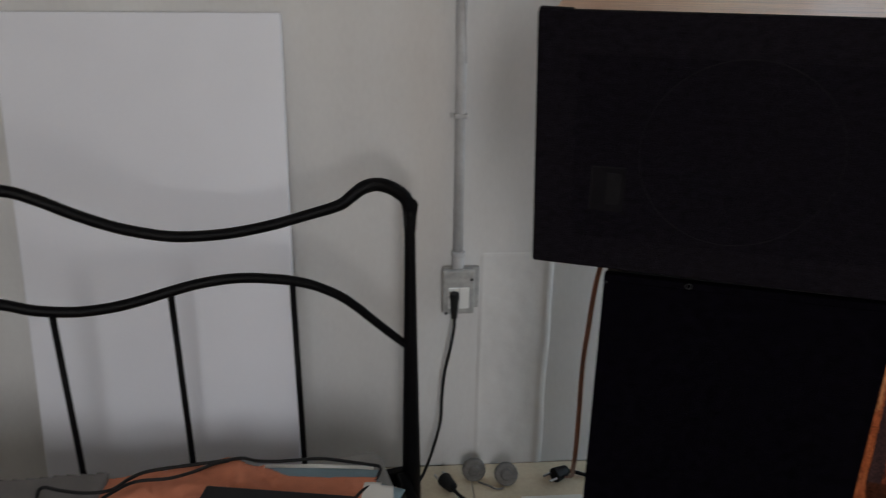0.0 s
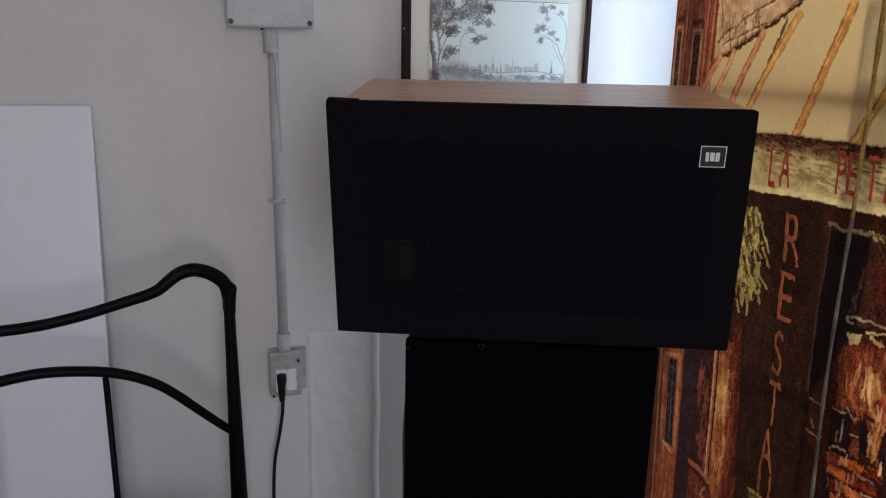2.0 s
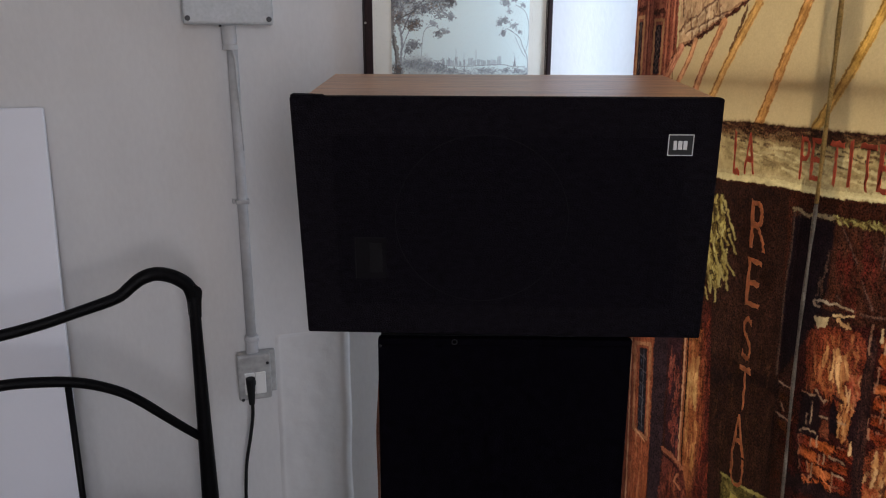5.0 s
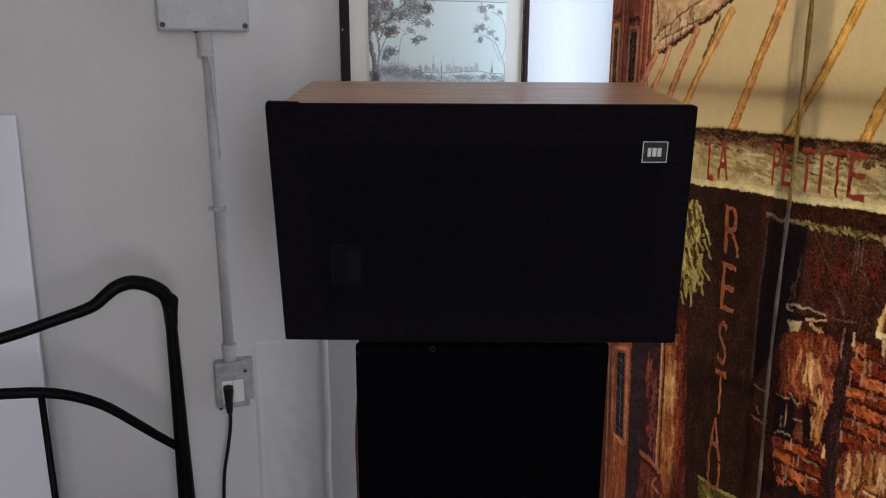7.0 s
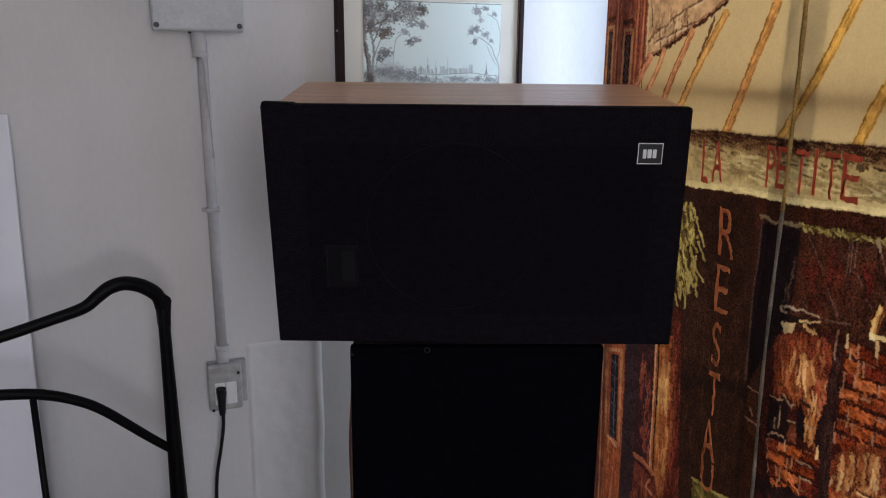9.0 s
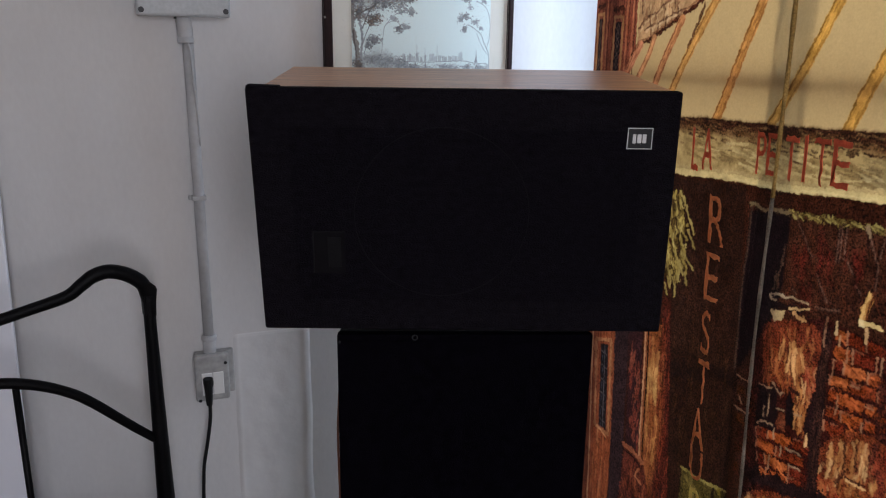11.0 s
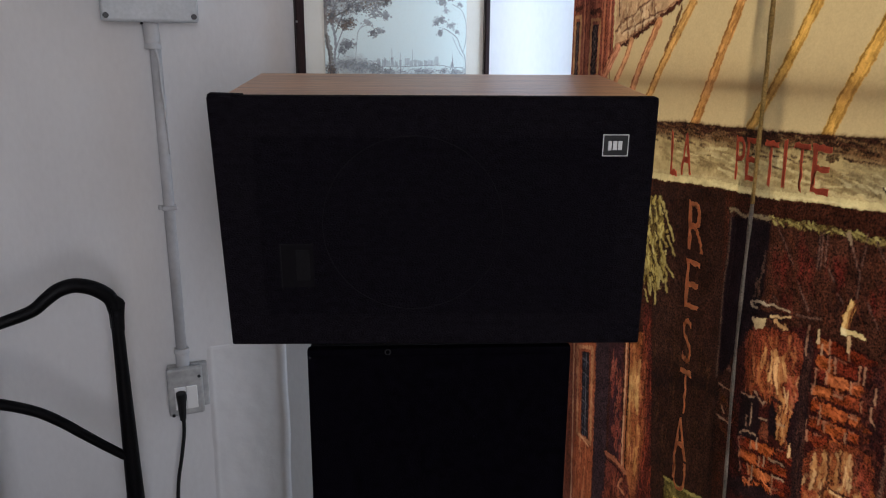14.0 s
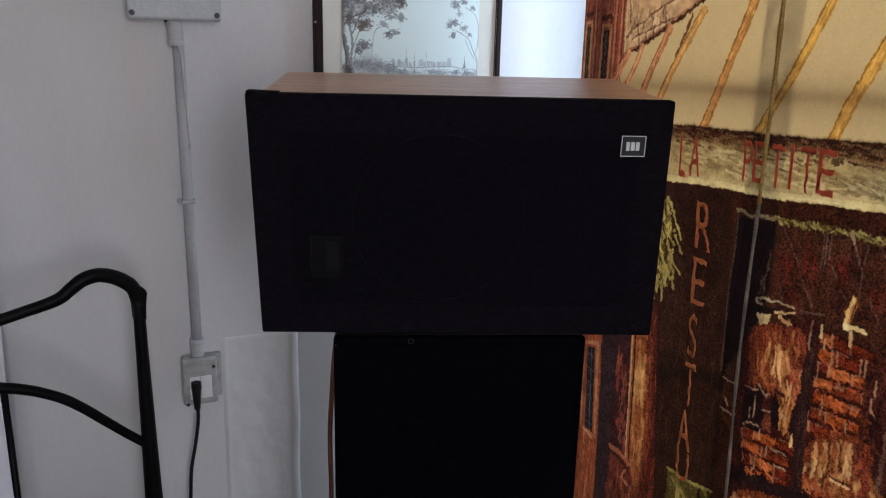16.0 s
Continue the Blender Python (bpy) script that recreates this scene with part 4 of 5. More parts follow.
    c.poly([(0.9140, 0.7260), (0.9310, 0.7300), (0.9340, 0.6980), (0.9160, 0.6960)], (112, 66, 46), 0.003, 0.5)
    for pts in ([(0.8650, 0.7550), (0.8790, 0.7550), (0.8950, 0.7590)], [(0.8920, 0.7460), (0.8920, 0.7250), (0.8920, 0.7060)], [(0.8820, 0.7210), (0.8830, 0.7020)], [(0.9070, 0.7610), (0.9150, 0.7560), (0.9210, 0.7630)], [(0.9110, 0.7290), (0.9280, 0.7330)], [(0.9470, 0.7380), (0.9640, 0.7390)], [(0.8710, 0.6830), (0.8870, 0.6950), (0.9050, 0.6950)], [(0.9110, 0.6930), (0.9120, 0.6730)], [(0.8100, 0.7480), (0.8310, 0.7460), (0.8470, 0.7480)], [(0.8120, 0.6890), (0.8270, 0.6870), (0.8490, 0.6900)], [(0.8210, 0.7090), (0.8280, 0.7010)], [(0.9310, 0.6690), (0.9320, 0.6530)], [(0.9420, 0.6710), (0.9710, 0.6750)], [(0.9080, 0.6400), (0.9090, 0.6130)], [(0.9510, 0.6460), (0.9770, 0.6490)], [(0.8950, 0.7700), (0.9040, 0.7620)]):
        c.stroke(pts, 0.0036, (170, 140, 108), 0.9, 0.4, 0.75)
    c.poly([(1.0290, 0.7400), (1.0530, 0.7580), (1.0920, 0.7680), (1.1160, 0.7650), (1.1230, 0.7380), (1.1270, 0.6530), (1.0100, 0.6020), (1.0030, 0.6430), (1.0030, 0.6900), (1.0140, 0.7200)], (118, 64, 42), 0.005, 0.6, streak=True)
    worn(((1.0260, 0.7330), (1.1020, 0.7650), (1.1060, 0.7010), (1.0120, 0.6610)), 170, [(208, 156, 96), (184, 124, 72), (150, 86, 52), (224, 178, 120), (104, 56, 40), (88, 48, 36)], 0.040, 0.0045, (0.04, -1), 0.15, 0.65)
    worn(((1.0050, 0.6630), (1.0430, 0.6720), (1.0480, 0.6430), (1.0070, 0.6310)), 44, [(164, 78, 50), (136, 62, 44), (182, 112, 68)], 0.024, 0.006, (0.2, -1), 0.3, 0.7)
    worn(((1.0530, 0.6810), (1.1230, 0.7160), (1.1230, 0.6680), (1.0590, 0.6410)), 80, PL, 0.03, 0.006, (0.3, -1), 0.35, 0.65)
    worn(((1.0900, 0.7630), (1.1170, 0.7620), (1.1250, 0.6890), (1.1110, 0.6810)), 50, [(112, 56, 42), (150, 76, 54), (80, 44, 36)], 0.03, 0.006, (0.1, -1), 0.25, 0.65)
    for pts in ([(1.0480, 0.7380), (1.0510, 0.7150), (1.0510, 0.6940)], [(1.0680, 0.7430), (1.0690, 0.7220), (1.0730, 0.7040)], [(1.0970, 0.7570), (1.0990, 0.7310)], [(1.0590, 0.6840), (1.0910, 0.6870)], [(1.0440, 0.6660), (1.0510, 0.6800), (1.0590, 0.6980)], [(1.0050, 0.7110), (1.0220, 0.7140)], [(1.0330, 0.6440), (1.0320, 0.6300)]):
        c.stroke(pts, 0.0042, (70, 42, 32), 0.8, 0.4, 0.85)
    c.stroke([(1.0610, 0.6800), (1.0930, 0.6820)], 0.005, (214, 168, 112), 0.7)
    c.poly([(0.8710, 0.5510), (0.9270, 0.5790), (0.9910, 0.6030), (1.0030, 0.5340), (0.99, 0.42), (0.874, 0.545)], (118, 64, 42), 0.005, 0.6, streak=True)
    worn(((0.8710, 0.5470), (0.9890, 0.6000), (1.0050, 0.5240), (0.8770, 0.4400)), 120, PL, 0.032, 0.006, (0.1, -1), 0.3, 0.65)
    # beams
    c.poly([(0.9800, 0.8970), (0.9950, 0.9060), (1.0000, 0.8160), (1.0040, 0.7280), (1.0190, 0.5860), (0.9970, 0.5730), (0.9840, 0.7190), (0.9810, 0.8080)], (48, 33, 28), 0.003, 0.45)
    worn(((0.9820, 0.8940), (0.9940, 0.8980), (1.0120, 0.6030), (0.9970, 0.5940)), 60, [(76, 52, 40), (32, 22, 20), (62, 42, 34)], 0.05, 0.003, (0.06, -1), 0.06, 0.7)
    c.stroke([(0.8640, 0.5810), (0.9060, 0.5930), (0.9490, 0.6020), (1.0070, 0.6170), (1.0810, 0.6340)], 0.028, (40, 28, 25), 0.5, 0.4)
    c.stroke([(0.9850, 0.9160), (0.9850, 0.8990), (0.9850, 0.8710)], 0.004, (150, 112, 84), 0.7, 0.4, 0.8)
    c.stroke([(1.0020, 0.9170), (1.0030, 0.8960)], 0.0046, (206, 172, 124), 0.6)
    c.stroke([(1.0110, 0.8950), (1.0120, 0.8800)], 0.0040, (186, 142, 104), 0.6)
    c.stroke([(1.1300, 0.9120), (1.1340, 0.8370), (1.1360, 0.7590), (1.1380, 0.6770)], 0.0055, (108, 82, 64), 0.7, 0.5, 0.9)
    c.stroke([(1.1280, 0.8860), (1.1330, 0.8020)], 0.004, (48, 34, 28), 0.7, 0.5, 0.9)
    # hook and jug by the door
    c.poly([(0.8680, 0.8900), (0.9020, 0.9000), (0.8950, 0.8800), (0.8810, 0.8740)], (200, 172, 122), 0.003, 0.4)
    for pts, w, col in (([(0.8630, 0.9170), (0.8820, 0.9220), (0.8990, 0.9210), (0.9130, 0.9270)], 0.0040, (176, 156, 124)), ([(0.8640, 0.9170), (0.8680, 0.9100), (0.8780, 0.9110)], 0.0040, (164, 142, 110)), ([(0.9060, 0.9250), (0.9250, 0.9250), (0.9460, 0.9260)], 0.0036, (162, 138, 104)), ([(0.8640, 0.8990), (0.9000, 0.9060), (0.9400, 0.9140)], 0.010, (28, 21, 20)), ([(0.9080, 0.9060), (0.9310, 0.9120), (0.9490, 0.9170)], 0.0040, (196, 160, 110)), ([(0.9190, 0.9020), (0.9310, 0.9000), (0.9410, 0.8970)], 0.0080, (196, 150, 98)), ([(0.9620, 0.9250), (0.9910, 0.9300), (1.0040, 0.9330)], 0.0034, (110, 84, 66))):
        c.stroke(pts, w, col, 0.7, 0.4, 0.9)
    # hanging lantern
    c.poly([(1.0530, 0.9760), (1.0460, 0.9720), (1.0390, 0.9520), (1.0370, 0.9330), (1.0400, 0.9210), (1.0490, 0.9260), (1.0530, 0.9450), (1.0570, 0.9630)], (190, 140, 80), 0.003, 0.4)
    c.stroke([(1.0490, 0.9730), (1.0430, 0.9540), (1.0410, 0.9300)], 0.005, (214, 172, 106), 0.6)
    c.stroke([(1.0540, 0.9690), (1.0500, 0.9440), (1.0500, 0.9300)], 0.004, (112, 70, 44), 0.6)
    c.poly([(1.0370, 0.9310), (1.0500, 0.9330), (1.0500, 0.9230), (1.0400, 0.9210)], (224, 200, 146), 0.002, 0.3)
    c.stroke([(1.0490, 0.9290), (1.0620, 0.9300), (1.0750, 0.9280)], 0.0070, (216, 186, 124), 0.6)
    c.stroke([(1.0530, 0.9220), (1.0540, 0.9010)], 0.0050, (204, 164, 114), 0.5)
    # green box under the letters
    c.thin = 0.93
    c.poly([(0.6980, 0.4990), (0.7560, 0.5020), (0.8170, 0.5130), (0.8200, 0.3900), (0.6960, 0.3070)], (84, 76, 42), 0.003, 0.4)
    worn(((0.7010, 0.4920), (0.7810, 0.5010), (0.7830, 0.4030), (0.7020, 0.3510)), 50, [(112, 102, 54), (64, 56, 32), (94, 84, 44), (130, 116, 66)], 0.026, 0.005, (0.2, -1), 0.3, 0.6)
    c.stroke([(0.6960, 0.4980), (0.7560, 0.5020), (0.8170, 0.5130)], 0.006, (146, 134, 76), 0.6)
    c.stroke([(0.7870, 0.5020), (0.7880, 0.4440)], 0.007, (44, 36, 24), 0.5)
    c.stroke([(0.8020, 0.5060), (0.8130, 0.4710)], 0.008, (124, 112, 54), 0.6)
    # brush drag over the whole print
    c.impasto(34000, 0.0065, 0.0022, 1.3, 31)
    calm = 1 - 0.75 * np.clip((c.c.mean(-1) - 0.12) / 0.15, 0, 1)
    c.c *= (1 + calm * (0.18 * (c.drag - 0.5) + 0.28 * (c.grain - 0.5) + 0.30 * (noise_field(c.nu, c.nv, 2.2, 77) - 0.5)))[..., None]
    # the dye is deep in the darks
    g = c.c.mean(-1, keepdims=True)
    c.c = np.clip(g + (c.c - g) * (1.0 + 0.30 * np.exp(-g / 0.12)), 0.001, 1) * (0.52 + 0.36 * np.clip(g / 0.32, 0, 1))
    return c


CX = 0.853
curtain = tagged(new("curtain"), "translucent hanging curtain printed with a painted street scene", "curtain")


def curtain_place(u, v):
    sway = 0.0025 * np.sin(u * 9.0 + 0.6) + 0.0015 * np.sin(u * 23 + v * 2)
    return CX + sway, -u, v


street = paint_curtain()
street.chroma = 1.04
deep = np.exp(-street.c.mean(-1, keepdims=True) / 0.10)
street.c *= np.array((1.10, 0.96, 0.92)) + deep * np.array((0.10, -0.06, 0.13))
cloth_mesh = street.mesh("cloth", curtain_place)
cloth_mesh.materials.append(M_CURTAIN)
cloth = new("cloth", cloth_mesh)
cloth.parent = curtain
part("hem", box(CX + 0.005, CX + 0.008, -0.887, -0.807, 0.14, 1.60), M_HEM, curtain, "grey overlapping seam strip behind the print")
# plain cloth out of view, added to stop window light leaking past the print
part("upper_light_stop", box(CX - 0.0015, CX + 0.0005, -1.28, -0.281, 1.60, 2.25), M_CREAMCLOTH, curtain, "unseen plain cream cloth added above the print to stop window light")
part("side_light_stop", box(CX - 0.0015, CX + 0.0005, -1.68, -1.28, 0.14, 2.25), M_CREAMCLOTH, curtain, "unseen plain cream cloth added beside the print to stop window light")
part("curtain_rod", cylinder((CX, -0.27, 2.262), (CX, -1.70, 2.262), 0.014), M_FRAME, curtain, "dark round rod")
part("weight_bar", box(CX - 0.006, CX + 0.006, -1.68, -0.281, 0.125, 0.142, 0.003), M_FRAME, curtain)
part("bracket", box(CX - 0.012, XE, -0.30, -0.28, 2.25, 2.275, 0.003), M_FRAME, curtain)
part("bracket", box(CX - 0.012, XE, -1.69, -1.67, 2.25, 2.275, 0.003), M_FRAME, curtain)
def cord_run(points, r0, r1):
    path = spline([(CX - 0.0055, -u - 0.003, v) for u, v in points], 6)
    return tube(path, lambda t: r0 + (r1 - r0) * t + 0.0005 * math.sin(t * 26), 8)


part("seam_cord", cord_run([(0.8420, 1.4760), (0.8450, 1.3780), (0.8470, 1.2720), (0.8470, 1.1880), (0.8480, 1.0780)], 0.0038, 0.0032), M_CORD, curtain, "rough tan cord along the seam", smooth=True)
# the lower run's grey is the cord's highlight, set as its colour
part("seam_cord", cord_run([(0.8480, 1.0780), (0.8470, 0.9800), (0.8470, 0.8550), (0.8500, 0.7350), (0.8570, 0.5830), (0.8620, 0.4200)], 0.0030, 0.0026), M_CORDLIT, curtain, "lower run of the cord with its grey highlight put into the colour", smooth=True)


def letters(word, spots, mat, bold=0.0):
    """Brushed capitals; a spot gives foot along, width, foot and head height, and lean."""
    for k, (ch, (u, w, v, v1, lean)) in enumerate(zip(word, spots)):
        data = bpy.data.curves.new("letter", "FONT")
        data.body, data.size, data.extrude, data.offset = ch, 0.10, 0.0004, bold
        tmp = bpy.data.objects.new("tmp_letter", data)
        scene.collection.objects.link(tmp)
        me = bpy.data.meshes.new_from_object(tmp.evaluated_get(bpy.context.evaluated_depsgraph_get()))
        bpy.data.objects.remove(tmp)
        bm = bmesh.new()
        bm.from_mesh(me)
        bmesh.ops.subdivide_edges(bm, edges=[e for e in bm.edges if e.calc_length() > 0.006], cuts=4)
        xs, ys = [q.co.x for q in bm.verts], [q.co.y for q in bm.verts]
        x0, x1, y0, y1 = min(xs), max(xs), min(ys), max(ys)
        for q in bm.verts:
            a, c = (q.co.x - x0) / (x1 - x0), (q.co.y - y0) / (y1 - y0)
            a += 0.10 * noise.noise(Vector((3 * a, 5 * c, k + 0.3))) + 0.09 * noise.noise(Vector((14 * a, 16 * c, k + 3.1)))
            c += 0.05 * noise.noise(Vector((5 * a, 5 * c, k + 7.7))) + 0.03 * noise.noise(Vector((18 * a, 18 * c, k + 9.2)))
            q.co = Vector((CX - 0.005 + q.co.z, -(u + w * a + lean * c) - 0.003, v + (v1 - v) * c))
        bm.to_mesh(me)
        bm.free()
        me.materials.clear()
        me.materials.append(mat)
        ob = new("letter", me)
        ob.parent = curtain


letters("LA", [(0.6420, 0.0180, 1.0950, 1.1740, -0.0040), (0.6710, 0.0270, 1.1000, 1.1740, -0.0060)], M_LETTER, -0.0002)
letters("PETITE", [(0.8030, 0.0190, 1.1110, 1.1810, -0.0030), (0.8260, 0.0230, 1.1120, 1.1810, -0.0030), (0.8620, 0.0260, 1.1120, 1.1810, -0.0010), (0.9010, 0.0060, 1.1130, 1.1840, -0.0030), (0.9210, 0.0300, 1.1110, 1.1830, -0.0040), (0.9550, 0.0310, 1.1150, 1.1850, -0.0040)], M_LETTER, -0.0005)
letters("RESTAU", [(0.7070, 0.0400, 0.9700, 1.0570, -0.0060), (0.7120, 0.0340, 0.8610, 0.9520, -0.0040), (0.7180, 0.0220, 0.7580, 0.8410, -0.0050), (0.7220, 0.0290, 0.6580, 0.7440, -0.0050), (0.7180, 0.0350, 0.5640, 0.6460, -0.0060), (0.7230, 0.0330, 0.4990, 0.5620, -0.0030)], M_LETTER2, -0.0010)
letters("P", [(0.7300, 0.0270, 0.4210, 0.4800, 0.0000)], M_YELLOW, 0.001)


# ---- framed engraving on the back wall ----
def paint_print():
    c = Canvas(0.364, 0.716, 1.14, 1.445, 0.0007, (231, 244, 241), 9)
    INK, MID, PALE = (102, 102, 104), (138, 140, 142), (170, 175, 178)
    c.poly([(0.364, 1.14), (0.716, 1.14), (0.716, 1.262), (0.364, 1.262)], (190, 194, 192), 0.006, 0.2, 0.7, soft=0.02)
    r = c.rng

    def at(x, y):
        """Places on the sheet, in steps of half a millimetre from its left edge and the far shore."""
        return 0.364 + (x - 310) * 0.000485, 1.274 + (345 - y) * 0.000485

    def line(w, tone, *pts):
        c.stroke([(q[0], q[1]) for q in spline([(*at(*q), 0) for q in pts], 5)], w, tone, 0.5, 0.3, 0.85)

    def clump(x, y, rx, ry, n, tones):
        """Fans of short leaf strokes round a twig's end."""
        for _ in range(int(n * 4.6)):
            fx, fy, turn = x + r.normal(0, rx * 0.5), y + r.normal(0, ry * 0.5), r.uniform(0, 6.3)
            tone = tones[r.integers(len(tones))]
            for k in range(4):
                a = turn + 0.55 * k
                g = r.uniform(4, 9)
                c.stroke([at(fx + 2 * math.cos(a), fy + 2 * math.sin(a)), at(fx + g * math.cos(a), fy + g * 0.8 * math.sin(a))], r.uniform(0.0007, 0.0014), tone, 0.5, 0.3, 0.75)

    DEEP, BROWN, SOFT = (92, 86, 82), (132, 116, 104), (154, 158, 160)
    # far town on the shore
    for x, w, h in ((570, 14, 42), (588, 40, 30), (596, 10, 52), (640, 14, 50), (655, 12, 42), (682, 10, 50), (704, 26, 40), (735, 12, 36), (750, 16, 48), (775, 26, 36), (806, 18, 44), (828, 30, 32), (862, 20, 46)):
        h *= r.uniform(0.55, 0.95)
        x += r.uniform(-6, 6)
        c.poly([at(x, 340), at(x, 340 - h), at(x + w, 342 - h), at(x + w, 340)], PALE, 0.0022, 0.5, 0.55)
        line(0.0009, (160, 165, 167), (x + r.uniform(-2, 2), 340), (x, 340 - h * r.uniform(0.8, 1.1)))
        line(0.0009, (166, 170, 172), (x + w * 0.6, 338), (x + w * 0.6, 346 - h))
    for x, h in ((641, 95), (684, 75), (748, 92), (961, 70)):
        line(0.0011, (158, 162, 164), (x, 340), (x, 345 - h * 0.9))
    c.poly([at(952, 345), at(961, 300), at(970, 345)], MID, 0.001, 0.2, 0.8)
    line(0.0014, MID, (560, 340), (700, 344), (880, 336), (950, 347), (1020, 348))
    c.flecks([at(560, 350), at(1030, 390)], 150, 0.009, 0.0015, [MID, PALE, PALE], (1, 0.1), 0.4, 0.7)
    c.flecks([at(310, 390), at(1030, 620)], 420, 0.009, 0.0018, [MID, PALE, INK], (0.6, 0.6), 0.6, 0.7)
    for x in (590, 630, 780, 820, 910, 980):
        clump(x, 366, 26, 10, 10, (MID, PALE))
    line(0.002, MID, (686, 390), (686, 345))
    # large tree with several stems
    for x, y, a, k in ((360, 60, 60, 0.30), (440, 70, 50, 0.30), (540, 30, 70, 0.26), (600, 40, 36, 0.26), (420, 140, 36, 0.3), (410, 250, 40, 0.22), (440, 335, 80, 0.28), (350, 340, 40, 0.34), (520, 360, 70, 0.2)):
        c.poly([at(x + a * math.cos(q * 0.7), y + 0.62 * a * math.sin(q * 0.7)) for q in range(9)], (150, 150, 148), 0.008, 0.5, 1.9 * k, soft=0.016)
    for x, y in ((330, 60), (350, 20), (360, 95), (320, 110), (400, 40), (420, 90), (380, 130)):
        clump(x, y, 40, 26, 15, (PALE, MID, BROWN))
    line(0.0110, (120, 110, 102), (352, 640), (345, 390), (338, 300), (322, 220), (314, 150), (318, 60), (314, -20))
    line(0.0040, DEEP, (334, 390), (330, 300), (318, 200))
    line(0.0052, MID, (352, 390), (356, 310), (362, 220), (350, 150), (360, 60), (350, -20))
    line(0.0030, DEEP, (336, 130), (380, 105), (420, 85), (460, 45), (500, 10))
    line(0.0026, INK, (362, 190), (400, 110), (440, 60))
    line(0.0022, MID, (360, 270), (392, 190), (408, 165))
    line(0.0022, MID, (330, 150), (350, 90), (390, 40), (430, -10))
    line(0.0015, SOFT, (460, 300), (466, 230), (480, 170), (530, 150), (560, 175))
    line(0.0016, PALE, (480, 170), (530, 120), (590, 110))
    line(0.0020, MID, (372, 300), (392, 250), (420, 240))
    for x, y, rx, ry, n, tones in ((430, 140, 30, 22, 26, (DEEP, INK, BROWN)), (405, 158, 26, 16, 14, (DEEP, BROWN)), (480, 70, 44, 28, 30, (INK, MID)), (540, 30, 52, 26, 34, (INK, MID, MID)), (610, 35, 26, 30, 26, (DEEP, INK)), (500, -10, 70, 24, 30, (INK, MID)),
                                   (560, 95, 44, 20, 20, (MID, SOFT)), (612, 106, 22, 18, 14, (MID, SOFT)), (550, 188, 18, 16, 13, (INK, MID)), (582, 176, 20, 12, 11, (MID, SOFT)), (524, 140, 20, 14, 9, (SOFT, PALE)), (545, 60, 60, 24, 20, (MID, SOFT, BROWN)), (345, 120, 24, 30, 20, (BROWN, INK)), (330, 40, 26, 40, 24, (MID, INK)), (400, 20, 40, 30, 26, (MID, INK, BROWN)),
                                   (420, 240, 34, 20, 24, (INK, MID)), (395, 265, 20, 14, 10, (INK, MID)), (440, 60, 30, 24, 16, (MID, INK))):
        clump(x, y, rx, ry, n, tones)
    for x in range(370, 570, 24):
        clump(x, 330 + 0.1 * (x - 370), 26, 24, 13, (MID, SOFT, PALE))
    clump(335, 360, 26, 30, 26, (DEEP, BROWN, INK))
    # slender tree on the far side, its paler inks imitating glare on the glass
    line(0.0020, SOFT, (1032, 400), (1032, 310), (1018, 275), (1000, 240), (985, 205), (945, 175), (915, 160))
    line(0.0016, SOFT, (1018, 275), (1032, 220), (1035, 150), (1022, 95), (1000, 65), (960, 45))
    line(0.0016, PALE, (1032, 310), (1000, 275), (960, 200))
    for x, y, rx, ry, n, tones in ((900, 120, 26, 16, 16, (MID, SOFT)), (872, 135, 18, 12, 8, (MID, SOFT)), (895, 182, 14, 14, 9, (MID,)), (955, 145, 22, 12, 9, (SOFT, PALE)), (905, 35, 22, 24, 16, (SOFT, MID)), (945, 18, 26, 12, 9, (SOFT,)), (1000, 45, 14, 10, 5, (PALE, SOFT)), (985, 175, 12, 10, 5, (SOFT, PALE)), (925, 75, 16, 8, 5, (PALE, SOFT))):
        clump(x, y, rx, ry, n, tones)
    c.stroke([(0.364, 1.4425), (0.716, 1.4425)], 0.0016, MID, 0.2)
    return c


def framed_picture():
    root = tagged(new("framed_picture"), "framed engraving of trees and a distant town under glass", "picture")
    x0, x1, z0, z1, d = 0.298, 0.774, 1.06, 1.53, 0.024
    part("frame_side", box(x0, x0 + 0.019, -d, -0.001, z0, z1, 0.002), M_FRAME, root)
    part("frame_side", box(x1 - 0.012, x1, -d, -0.001, z0, z1, 0.002), M_FRAME, root)
    part("frame_top", box(x0 + 0.019, x1 - 0.012, -d, -0.001, z1 - 0.018, z1, 0.002), M_FRAME, root)
    part("frame_bottom", box(x0 + 0.019, x1 - 0.012, -d, -0.001, z0, z0 + 0.018, 0.002), M_FRAME, root)
    part("mat_board", box(x0 + 0.019, x1 - 0.012, -0.010, -0.002, z0 + 0.018, z1 - 0.018), M_MAT, root, "cream mat board")
    me = paint_print().mesh("print", lambda u, v: (u, np.full_like(u, -0.0112), v))
    me.materials.append(M_PRINT)
    pr = new("print", me)
    pr.parent = root
    pr["label"] = "grey engraving on pale paper"
    gl = part("glass", box(x0 + 0.019, x1 - 0.012, -0.017, -0.015, z0 + 0.018, z1 - 0.018), M_GLASS, root, "clear glass pane")
    gl.visible_shadow = False
    part("nail", cylinder((x0 - 0.0005, -d - 0.001, 1.372), (x0 + 0.003, -d - 0.001, 1.372), 0.0025, seg=8), M_STEEL, root)


framed_picture()


# ---- electrical fittings on the back wall ----
def screw(parent, x, y, z, r=0.0042):
    s = cylinder((x, y - 0.0025, z), (x, y + 0.003, z), r, seg=14, bevel=0.0006)
    return part("screw", s, M_SCREW, parent, "dark screw head")


